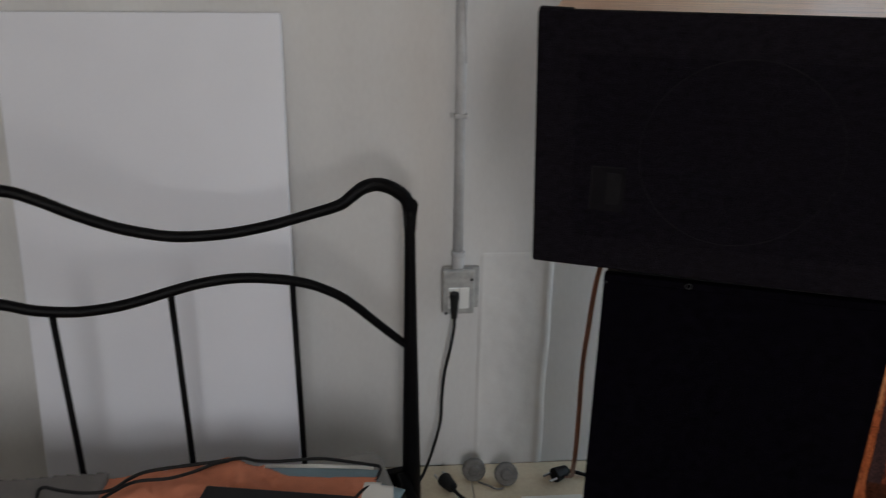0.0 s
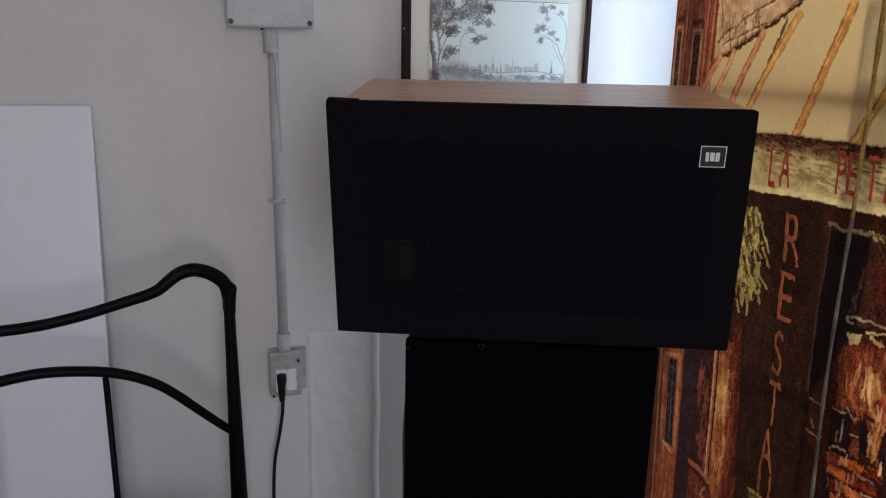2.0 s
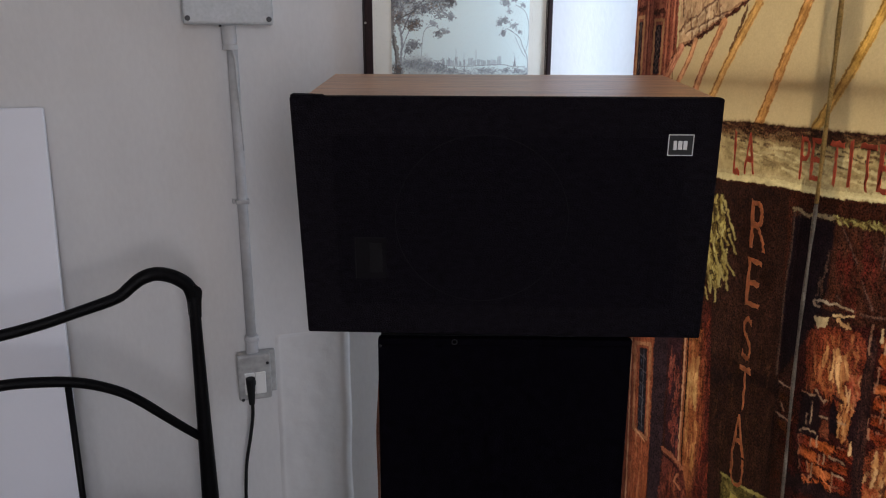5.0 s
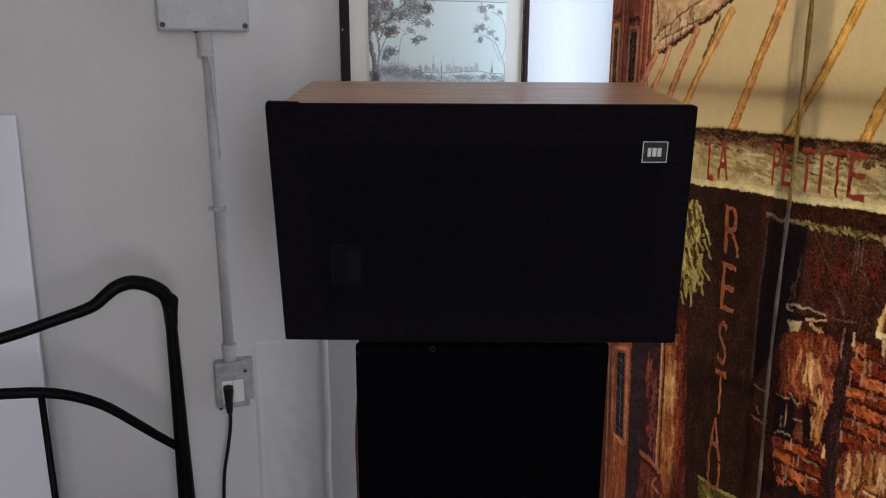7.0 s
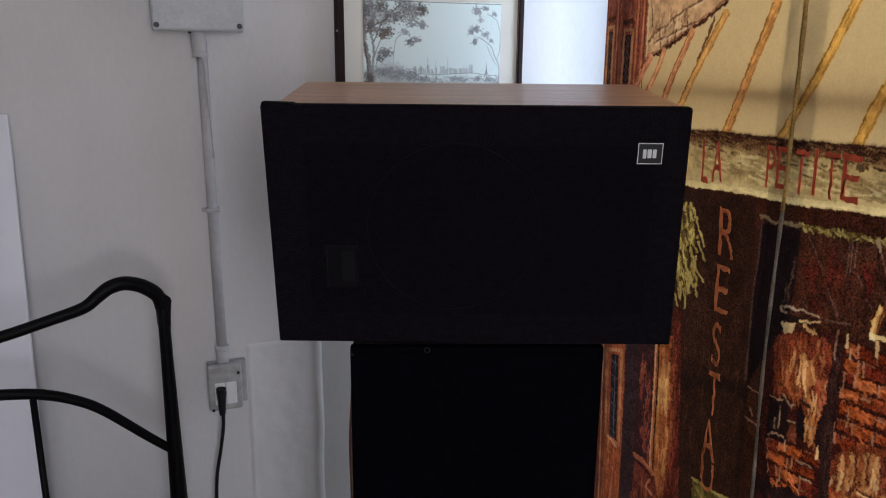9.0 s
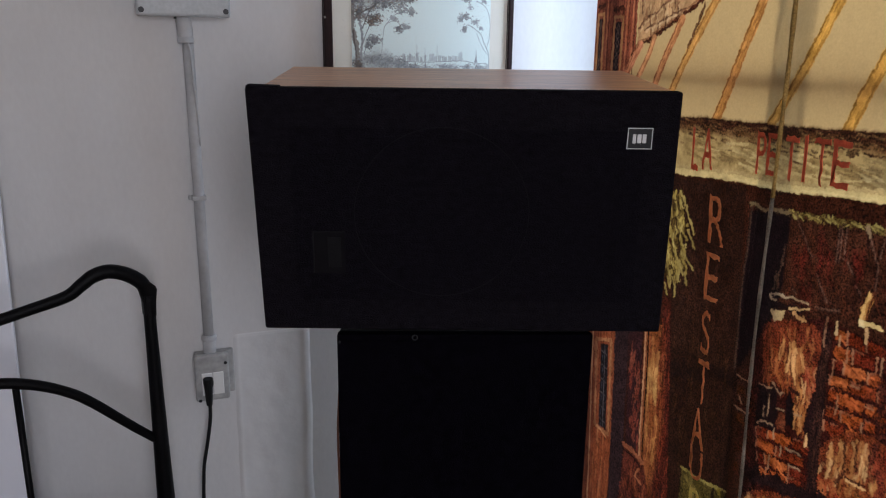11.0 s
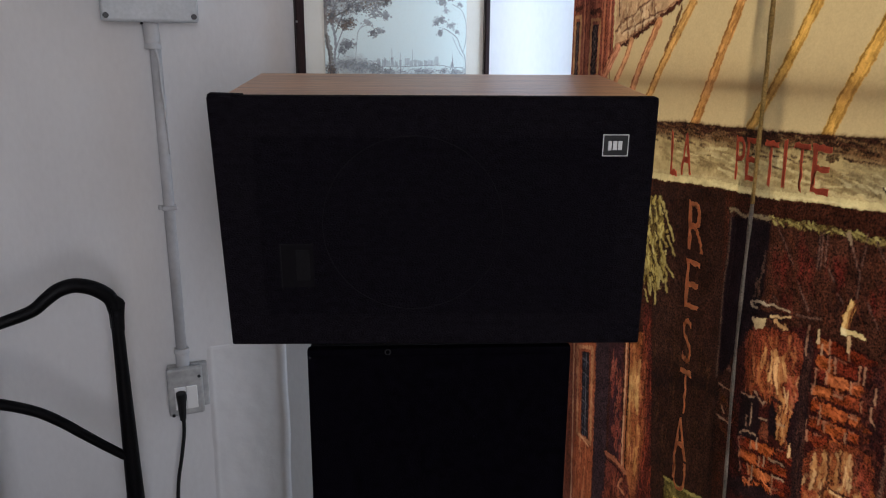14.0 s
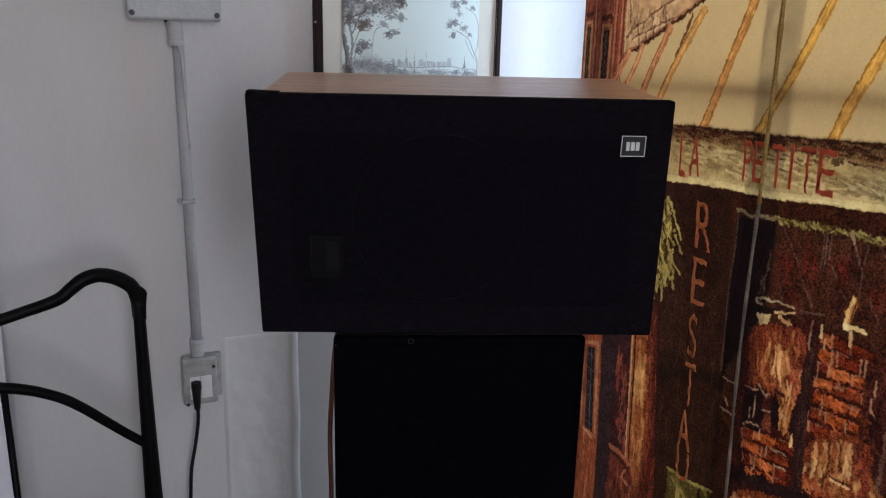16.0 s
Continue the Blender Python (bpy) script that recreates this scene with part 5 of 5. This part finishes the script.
def junction_box():
    root = tagged(new("junction_box"), "grey plastic electrical junction box screwed to the wall", "junction box")
    x0, x1, z0, z1 = -0.098, 0.090, 1.364, 1.504
    part("base", box(x0 + 0.004, x1 - 0.004, -0.034, 0.0, z0 + 0.004, z1 - 0.004, 0.004), M_JBOX, root)
    part("lid", box(x0, x1, -0.052, -0.034, z0, z1, 0.006, 3), M_JBOX, root, "scuffed grey lid")
    for x in (x0 + 0.010, x1 - 0.010):
        for z in (z0 + 0.012, z1 - 0.012):
            screw(root, x, -0.052, z, 0.0058)
    part("knockout", cylinder((-0.022, -0.03, z0 - 0.004), (-0.022, -0.03, z0 + 0.006), 0.003, seg=10), M_SCREW, root)


def conduit():
    root = tagged(new("conduit"), "white-painted plastic conduit running down the wall", "conduit")
    part("pipe", cylinder((0.002, -0.015, 0.61), (0.001, -0.015, 1.345), 0.0118, seg=24), M_PIPE, root, smooth=True)
    part("upper_sleeve", cylinder((-0.004, -0.017, 1.322), (-0.005, -0.017, 1.366), 0.0150, 0.0165, seg=24, bevel=0.0015), M_PIPE, root, smooth=True)
    part("collar", cylinder((-0.003, -0.017, 1.311), (-0.003, -0.017, 1.324), 0.0178, 0.0160, seg=24, bevel=0.002), M_PIPE, root, smooth=True)
    part("lower_sleeve", cylinder((0.002, -0.017, 0.598), (0.002, -0.017, 0.634), 0.0150, 0.0145, seg=24, bevel=0.0015), M_PIPE, root, smooth=True)
    part("collar", cylinder((0.002, -0.017, 0.628), (0.0025, -0.017, 0.641), 0.0178, 0.0168, seg=24, bevel=0.0025), M_PIPE, root, smooth=True)
    part("clip", box(-0.014, 0.018, -0.029, 0.0, 0.967, 0.977, 0.003), M_PIPE, root, "small pipe clip")
    part("clip_lug", box(-0.021, -0.013, -0.010, 0.0, 0.966, 0.978, 0.003), M_PIPE, root)
    part("loose_wire", tube(spline([(0.000, -0.034, 1.312), (0.005, -0.030, 1.285), (0.006, -0.028, 1.24), (0.009, -0.025, 1.18), (0.011, -0.024, 1.13), (0.012, -0.022, 1.09)]), lambda t: 0.0030 - 0.0014 * t, 8), M_PIPE, root, "thin painted wire", smooth=True)


def socket_outlet():
    root = tagged(new("socket_outlet"), "grey surface-mounted socket box with a white module", "socket")
    x0, x1, z0, z1 = -0.037, 0.042, 0.482, 0.600
    part("base", box(x0 + 0.003, x1 + 0.014, -0.018, 0.0, z0 + 0.006, z1 - 0.002, 0.004), M_GREYPL, root)
    part("plate", box(x0, x1, -0.042, -0.026, z0, z1, 0.006, 3), M_GREYPL, root, "grey cover plate")
    part("module", box(-0.022, 0.0025, -0.0455, -0.041, 0.499, 0.555, 0.0015), M_WHITEPL, root, "white socket module")
    part("module", box(0.0035, 0.028, -0.0455, -0.041, 0.499, 0.555, 0.0015), M_WHITEPL, root, "white blank module")
    screw(root, x1 - 0.008, -0.042, z1 - 0.024, 0.0038)
    screw(root, x0 + 0.009, -0.042, z0 + 0.004, 0.0038)


def power_cord():
    root = tagged(new("power_cord"), "black power cord with its plug in the wall socket", "power cord")
    plug = cylinder((-0.008, -0.046, 0.533), (-0.008, -0.062, 0.533), 0.0125, 0.0110, seg=16, bevel=0.002)
    part("plug", plug, M_BLACK, root, "black plug")
    part("strain_relief", cylinder((-0.009, -0.058, 0.548), (-0.009, -0.056, 0.478), 0.0118, 0.0070, seg=14, bevel=0.002), M_BLACK, root)
    part("cord", tube(spline([(-0.008, -0.056, 0.492), (-0.009, -0.057, 0.45), (-0.018, -0.055, 0.39), (-0.031, -0.052, 0.32), (-0.037, -0.055, 0.25), (-0.041, -0.06, 0.18), (-0.062, -0.07, 0.10), (-0.092, -0.09, 0.03), (-0.14, -0.13, 0.006), (-0.30, -0.15, 0.005), (-0.5, -0.10, 0.005)]), 0.0042, 8), M_BLACK, root, smooth=True)


junction_box()
conduit()
socket_outlet()
power_cord()

# ---- loudspeaker cable ----
cable = tagged(new("speaker_cable"), "orange twin loudspeaker cable hanging beside the cabinet", "cable")
for dx in (0.0, 0.0052):
    part("core", tube(spline([(0.300 + dx, -0.40, 0.862), (0.262 + dx, -0.405, 0.858), (0.244 + dx, -0.41, 0.80), (0.232 + dx, -0.405, 0.727), (0.226 + dx, -0.40, 0.63), (0.221 + dx, -0.40, 0.54), (0.222 + dx, -0.40, 0.43), (0.2235 + dx, -0.395, 0.33), (0.240 + dx, -0.33, 0.225), (0.268 + dx, -0.23, 0.13), (0.288 + dx, -0.13, 0.045), (0.292 + dx, -0.085, 0.012)]), 0.0026, 8), M_WIRE, cable, smooth=True)


# ---- white board leaning on the wall ----
board = box(-0.301, 0.297, -0.016, 0.0, 0, 1.205, 0.004, 3)
b = tagged(mesh_object("white_board", board, M_PANEL), "plain white laminated board leaning against the wall", "board")
b.matrix_world = pose(-0.684, -0.190, 0.0025, -8.8, 0, 0)


# ---- iron bed ----
BED = pose(-0.12, -0.212, 0, 0, 0, 15.1)


def plate(outline, y0, y1, bevel):
    """An outline in x and z, given thickness along y."""
    bm = bmesh.new()
    f = bm.faces.new([bm.verts.new((a, y0, z)) for a, z in outline])
    up = bmesh.ops.extrude_face_region(bm, geom=[f])
    bmesh.ops.translate(bm, verts=[v for v in up["geom"] if isinstance(v, bmesh.types.BMVert)], vec=(0, y1 - y0, 0))
    bmesh.ops.bevel(bm, geom=list(bm.edges), offset=bevel, segments=2, affect="EDGES")
    return bm


def bed():
    """Local x runs along the head of the bed from its post, y towards the wall."""
    root = empty("bed", BED, label="black wrought-iron bed with curved rails and thin spindles", category="bed")
    C = -0.85
    top = [(-0.002, 0.805), (-0.008, 0.836), (-0.022, 0.853), (-0.045, 0.868), (-0.073, 0.876), (-0.100, 0.871), (-0.122, 0.857), (-0.150, 0.839), (-0.214, 0.825), (-0.288, 0.811), (-0.364, 0.803), (-0.438, 0.804), (-0.489, 0.811), (-0.547, 0.828), (-0.593, 0.847), (-0.645, 0.874), (-0.695, 0.903), (-0.745, 0.924)]
    low = [(-0.010, 0.494), (-0.049, 0.532), (-0.087, 0.571), (-0.123, 0.608), (-0.159, 0.639), (-0.206, 0.667), (-0.251, 0.685), (-0.296, 0.696), (-0.340, 0.704), (-0.384, 0.707), (-0.438, 0.704), (-0.492, 0.695), (-0.556, 0.682), (-0.607, 0.676), (-0.667, 0.677), (-0.732, 0.690), (-0.784, 0.710)]
    for side in (1, -1):
        mir = (lambda p: (p[0], 0, p[1])) if side == 1 else (lambda p: (2 * C - p[0], 0, p[1]))
        thick = lambda t: 0.0146 - 0.0022 * max(0, 1 - t / 0.08) - 0.0034 * min(1, max(0, (t - 0.25) / 0.2))
        part("top_rail", tube(spline([mir(p) for p in top] + [(C, 0, 0.940)], 6), thick, 12, 0.9), M_IRON, root, smooth=True)
        part("lower_rail", tube(spline([mir(p) for p in low] + [(C, 0, 0.722)], 6), lambda t: 0.0092 + 0.0016 * min(1, t * 3), 12, 0.9), M_IRON, root, smooth=True)
        x = -0.001 if side == 1 else 2 * C + 0.001
        path = [Vector((x, 0, z)) for z in (0.0, 0.08, 0.2, 0.35, 0.50, 0.62, 0.72, 0.775, 0.800, 0.816)]
        radii = (0.0235, 0.0230, 0.0215, 0.0188, 0.0160, 0.0141, 0.0125, 0.0121, 0.0128, 0.0130)
        part("post", tube(path, lambda t: float(np.interp(t * 9, range(10), radii)), 12), M_IRON, root, "tapered iron post", smooth=True)
        part("finial", plate([(x + side * a, z) for a, z in ((-0.0115, 0.772), (0.0112, 0.768), (0.0128, 0.800), (0.0172, 0.830), (0.0040, 0.843), (-0.0110, 0.852), (-0.0165, 0.846), (-0.0125, 0.815))], -0.0105, 0.0105, 0.0025), M_IRON, root, "pointed shoulder")
    for x, zt in ((-0.2545, 0.675), (-0.491, 0.690), (-0.704, 0.678), (2 * C + 0.2545, 0.675), (2 * C + 0.491, 0.690), (2 * C + 0.704, 0.678)):
        part("spindle", cylinder((x, 0, 0.12), (x, 0, zt), 0.0063, seg=12), M_IRON, root, smooth=True)
    part("base_rail", box(2 * C + 0.01, -0.01, -0.012, 0.012, 0.12, 0.16, 0.003), M_IRON, root)
    for x in (-0.03, 2 * C + 0.03):
        part("side_rail", box(x - 0.012, x + 0.012, -2.0, -0.012, 0.10, 0.16, 0.003), M_IRON, root)
        part("foot_post", cylinder((x, -2.0, 0), (x, -2.0, 0.18), 0.02), M_IRON, root)
    part("foot_rail", box(2 * C + 0.01, -0.01, -2.015, -1.985, 0.12, 0.16, 0.003), M_IRON, root)
    for k in range(7):
        part("slat", box(2 * C + 0.04, -0.04, -0.25 - 0.27 * k, -0.18 - 0.27 * k, 0.135, 0.15, 0.002), M_PALEWOOD, root)


bed()


def cloth_patch(x0, x1, y0, y1, nx, ny, height, thick=0.004, inside=None):
    """A soft sheet with thickness over a height function."""
    bm = bmesh.new()
    vs = [[bm.verts.new((x0 + (x1 - x0) * i / nx, y0 + (y1 - y0) * j / ny, height(x0 + (x1 - x0) * i / nx, y0 + (y1 - y0) * j / ny))) for i in range(nx + 1)] for j in range(ny + 1)]
    for j in range(ny):
        for i in range(nx):
            if inside is None or inside((i + 0.5) / nx, (j + 0.5) / ny):
                bm.faces.new((vs[j][i], vs[j][i + 1], vs[j + 1][i + 1], vs[j + 1][i]))
    bmesh.ops.delete(bm, geom=[v for v in bm.verts if not v.link_faces], context="VERTS")
    bmesh.ops.solidify(bm, geom=list(bm.faces), thickness=thick)
    return bm


mattress = mesh_object("mattress", box(-1.64, -0.085, -1.95, -0.02, 0.1505, 0.258, 0.03, 4), M_PALESHEET, smooth=True)
mattress.matrix_world = BED
tagged(mattress, "low mattress under a pale grey fitted sheet", "mattress")


def folds(x, y, k):
    return 0.5 * noise.noise(Vector((x * 8, y * 12, k))) + 0.3 * noise.noise(Vector((x * 21, y * 26, k + 5)))


def head_line(x):
    """How far back the bedding reaches, just short of the headboard."""
    return -0.240 + 0.2698 * (x + 0.12)


def grey_height(x, y):
    return 0.322 + 0.030 * min(1, max(0, (-0.73 - x) / 0.2)) + 0.006 * folds(x, y, 1)


def orange_height(x, y):
    peak = 0.026 * math.exp(-(abs(x + 0.485) / 0.065) ** 1.3) * min(1, max(0, (y + 0.52) / 0.12))
    flow = 0.026 * min(1, max(0, (-0.50 - x) / 0.16)) + 0.018 * min(1, max(0, (x + 0.46) / 0.08))
    crease = 0.014 * abs(math.sin((x + 0.5 * y) * 30 + 2.0 * folds(x, y, 9))) * (0.3 + 0.7 * math.exp(-((x + 0.45) / 0.10) ** 2)) + 0.008 * abs(folds(2.2 * x, 2.2 * y, 6))
    return 0.282 + peak + flow + crease + 0.008 * folds(x, y, 3)


def orange_edge(x):
    """The thrown blanket's far edge, drawn forward beside the cushion."""
    return min(head_line(x), -0.352 - 0.025 * min(1, max(0, (x + 0.515) / 0.04)) - 0.045 * min(1, max(0, (x + 0.44) / 0.06))) - 0.006 * abs(math.sin(x * 21))


def back_to(edge, x0, x1, y0, y1):
    return lambda a, b: y0 + (y1 - y0) * b < edge(x0 + (x1 - x0) * a)


grey = mesh_object("grey_blanket", cloth_patch(-1.35, -0.742, -0.95, -0.38, 80, 90, grey_height, 0.05, back_to(head_line, -1.35, -0.742, -0.95, -0.38)), M_SHEET, smooth=True)
tagged(grey, "dark grey folded blanket lying on the mattress", "blanket")
orange = mesh_object("orange_blanket", cloth_patch(-0.90, -0.20, -0.75, -0.340, 130, 100, orange_height, 0.004, back_to(orange_edge, -0.90, -0.20, -0.75, -0.340)), M_ORANGE, smooth=True)
tagged(orange, "crumpled orange cotton blanket thrown on the bed", "blanket")


def cushion(m, w, d, h, piped=True):
    root = empty("cushion", m, label="flat grey-blue cushion with a pale edge", category="cushion")
    bm = bmesh.new()
    n = 24
    for sgn in (1, -1):
        vs = [[bm.verts.new((w * i / n, -d + d * j / n, h / 2 + sgn * h / 2 * (max(0, 1 - abs(2 * i / n - 1) ** 6) * max(0, 1 - abs(2 * j / n - 1) ** 6)) ** 0.5)) for i in range(n + 1)] for j in range(n + 1)]
        for j in range(n):
            for i in range(n):
                q = (vs[j][i], vs[j][i + 1], vs[j + 1][i + 1], vs[j + 1][i])
                bm.faces.new(q if sgn == 1 else q[::-1])
    bmesh.ops.remove_doubles(bm, verts=bm.verts, dist=0.0002)
    part("cover", bm, M_BLUE, root, smooth=True)
    if piped:
        part("edging", tube([Vector(p) for p in ((0.01, -0.004, h / 2 + 0.006), (w / 2, -0.003, h / 2 + 0.009), (w - 0.012, -0.004, h / 2 + 0.006))], 0.0058, 8), M_PAPER, root, "pale piped edge", smooth=True)


cushion(pose(-0.462, -0.350, 0.259, 0, 0, -4.5), 0.268, 0.28, 0.036)
cushion(pose(-0.218, -0.390, 0.249, 0, 0, -22), 0.085, 0.28, 0.030, False)
white = mesh_object("white_cloth", cloth_patch(-0.36, -0.165, -0.66, -0.428, 40, 30, lambda x, y: 0.2965 + 0.008 * min(1, max(0, (x + 0.28) / 0.05)) * math.exp(-((x + 0.215) / 0.05) ** 2) + 0.006 * folds(x, y, 12), 0.004, lambda a, b: b < 0.985 - 0.06 * abs(math.sin(a * 5 + 0.4)) - 0.3 * max(0, a - 0.85)), M_PAPER, smooth=True)
tagged(white, "white cotton cloth lying under the orange blanket's edge", "cloth")
lap = empty("laptop", pose(-0.535, -0.466, 0.3095, 0, 0, -9.5), label="closed black laptop on the orange blanket", category="laptop")
part("base", box(0, 0.30, -0.215, 0, 0.0035, 0.0125, 0.004), M_BLACK, lap)
part("lid", box(0, 0.30, -0.215, 0, 0.0135, 0.0205, 0.0035), M_BLACK, lap)
for leg_x in (0.025, 0.275):
    for leg_y in (-0.195, -0.02):
        part("rubber_foot", cylinder((leg_x, leg_y, -0.008), (leg_x, leg_y, 0.004), 0.008, seg=12), M_BLACK, lap)
wire = tube(spline([(-0.824, -0.550, 0.358), (-0.833, -0.522, 0.358), (-0.840, -0.496, 0.356), (-0.832, -0.486, 0.354), (-0.803, -0.494, 0.352), (-0.756, -0.497, 0.346), (-0.715, -0.482, 0.338), (-0.697, -0.440, 0.328), (-0.676, -0.417, 0.326), (-0.646, -0.404, 0.324), (-0.584, -0.382, 0.316), (-0.551, -0.374, 0.314), (-0.517, -0.368, 0.314), (-0.479, -0.379, 0.326), (-0.454, -0.363, 0.306), (-0.413, -0.359, 0.300), (-0.377, -0.356, 0.299), (-0.317, -0.354, 0.299), (-0.256, -0.369, 0.299), (-0.220, -0.378, 0.298), (-0.192, -0.390, 0.297), (-0.206, -0.441, 0.299), (-0.229, -0.472, 0.304), (-0.245, -0.501, 0.306)]), 0.0036, 8)
tagged(mesh_object("loose_cable", wire, M_BLACK, smooth=True), "black cable lying in a wide loop over the bed", "cable")
wire = tube(spline([(-0.732, -0.507, 0.330), (-0.725, -0.489, 0.328), (-0.709, -0.470, 0.328), (-0.694, -0.451, 0.326), (-0.670, -0.438, 0.324), (-0.617, -0.431, 0.322), (-0.578, -0.406, 0.316), (-0.538, -0.378, 0.314), (-0.509, -0.377, 0.320)]), 0.0036, 8)
tagged(mesh_object("loose_cable", wire, M_BLACK, smooth=True), "second strand of black cable over the blanket", "cable")


# ---- small things on the floor by the wall ----
def round_cap(x, y, lean):
    root = empty("round_cap", pose(x, y, 0.0005, lean, 0, 0), label="round grey plastic cap standing against the wall", category="cap", group="caps by the wall")
    part("disc", cylinder((0, 0.010, 0.031), (0, -0.010, 0.031), 0.031, seg=32, bevel=0.004), M_GREYCAP, root, smooth=False)
    part("boss", cylinder((0, -0.010, 0.031), (0, -0.016, 0.031), 0.017, 0.013, seg=24, bevel=0.002), M_GREYCAP, root)


round_cap(0.050, -0.072, -14)
round_cap(0.134, -0.098, -24)
tagged(mesh_object("cap_link", tube(spline([(0.06, -0.085, 0.006), (0.085, -0.10, 0.005), (0.105, -0.115, 0.005), (0.125, -0.115, 0.006)]), 0.0028, 6), M_GREYCAP, smooth=True), "short grey lead between the caps", "lead")


def loose_plug(m, pts, label):
    root = empty("mains_plug", m @ Matrix.Scale(1.35, 4), label=label, category="plug")
    part("body", cylinder((0, 0, 0.0155), (0.034, 0, 0.0155), 0.0150, 0.0105, seg=16, bevel=0.003), M_BLACK, root)
    for y in (-0.0095, 0.0095):
        part("pin", cylinder((-0.018, y, 0.0155), (0.001, y, 0.0155), 0.0024, seg=8), M_STEEL, root, "steel pin")
    part("cord", tube(spline([(0.03, 0, 0.0145), *pts]), 0.0038, 8), M_BLACK, root, smooth=True)


loose_plug(pose(-0.032, -0.085, 0, 0, 0, -62), [(0.05, 0.004, 0.008), (0.10, 0.012, 0.004), (0.2, -0.02, 0.004), (0.34, 0.05, 0.004)], "black mains plug with its cord lying on the floor")
loose_plug(pose(0.262, -0.090, 0, 0, 0, 28), [(0.05, -0.01, 0.010), (0.075, -0.05, 0.004), (0.03, -0.085, 0.004), (-0.03, -0.07, 0.004)], "black plug with a looped cord near the loudspeaker")
paper = box(0.165, 0.325, -0.29, -0.146, 0.0, 0.0035, 0.001)
tagged(mesh_object("paper_sheet", paper, M_PAPER), "white folded paper on the floor", "paper")

# ---- floor tiles ----
tile_mesh = None
floor_ob = bpy.data.objects["floor"]
size = 0.33
for i in range(12):
    for j in range(13):
        x, y = XW + 0.004 + size * i, -0.002 - size * (j + 1)
        if x + size > XE + 0.01 or y < YS - 0.1:
            continue
        if tile_mesh is None:
            bm = box(0.0015, size - 0.0015, 0.0015, size - 0.0015, -0.006, 0.0, 0.0012, 1)
            ob = mesh_object("tile", bm, M_FLOOR, floor_ob)
            tile_mesh = ob.data
        else:
            ob = new("tile", tile_mesh)
            ob.parent = floor_ob
        ob.location = (x, y, 0)
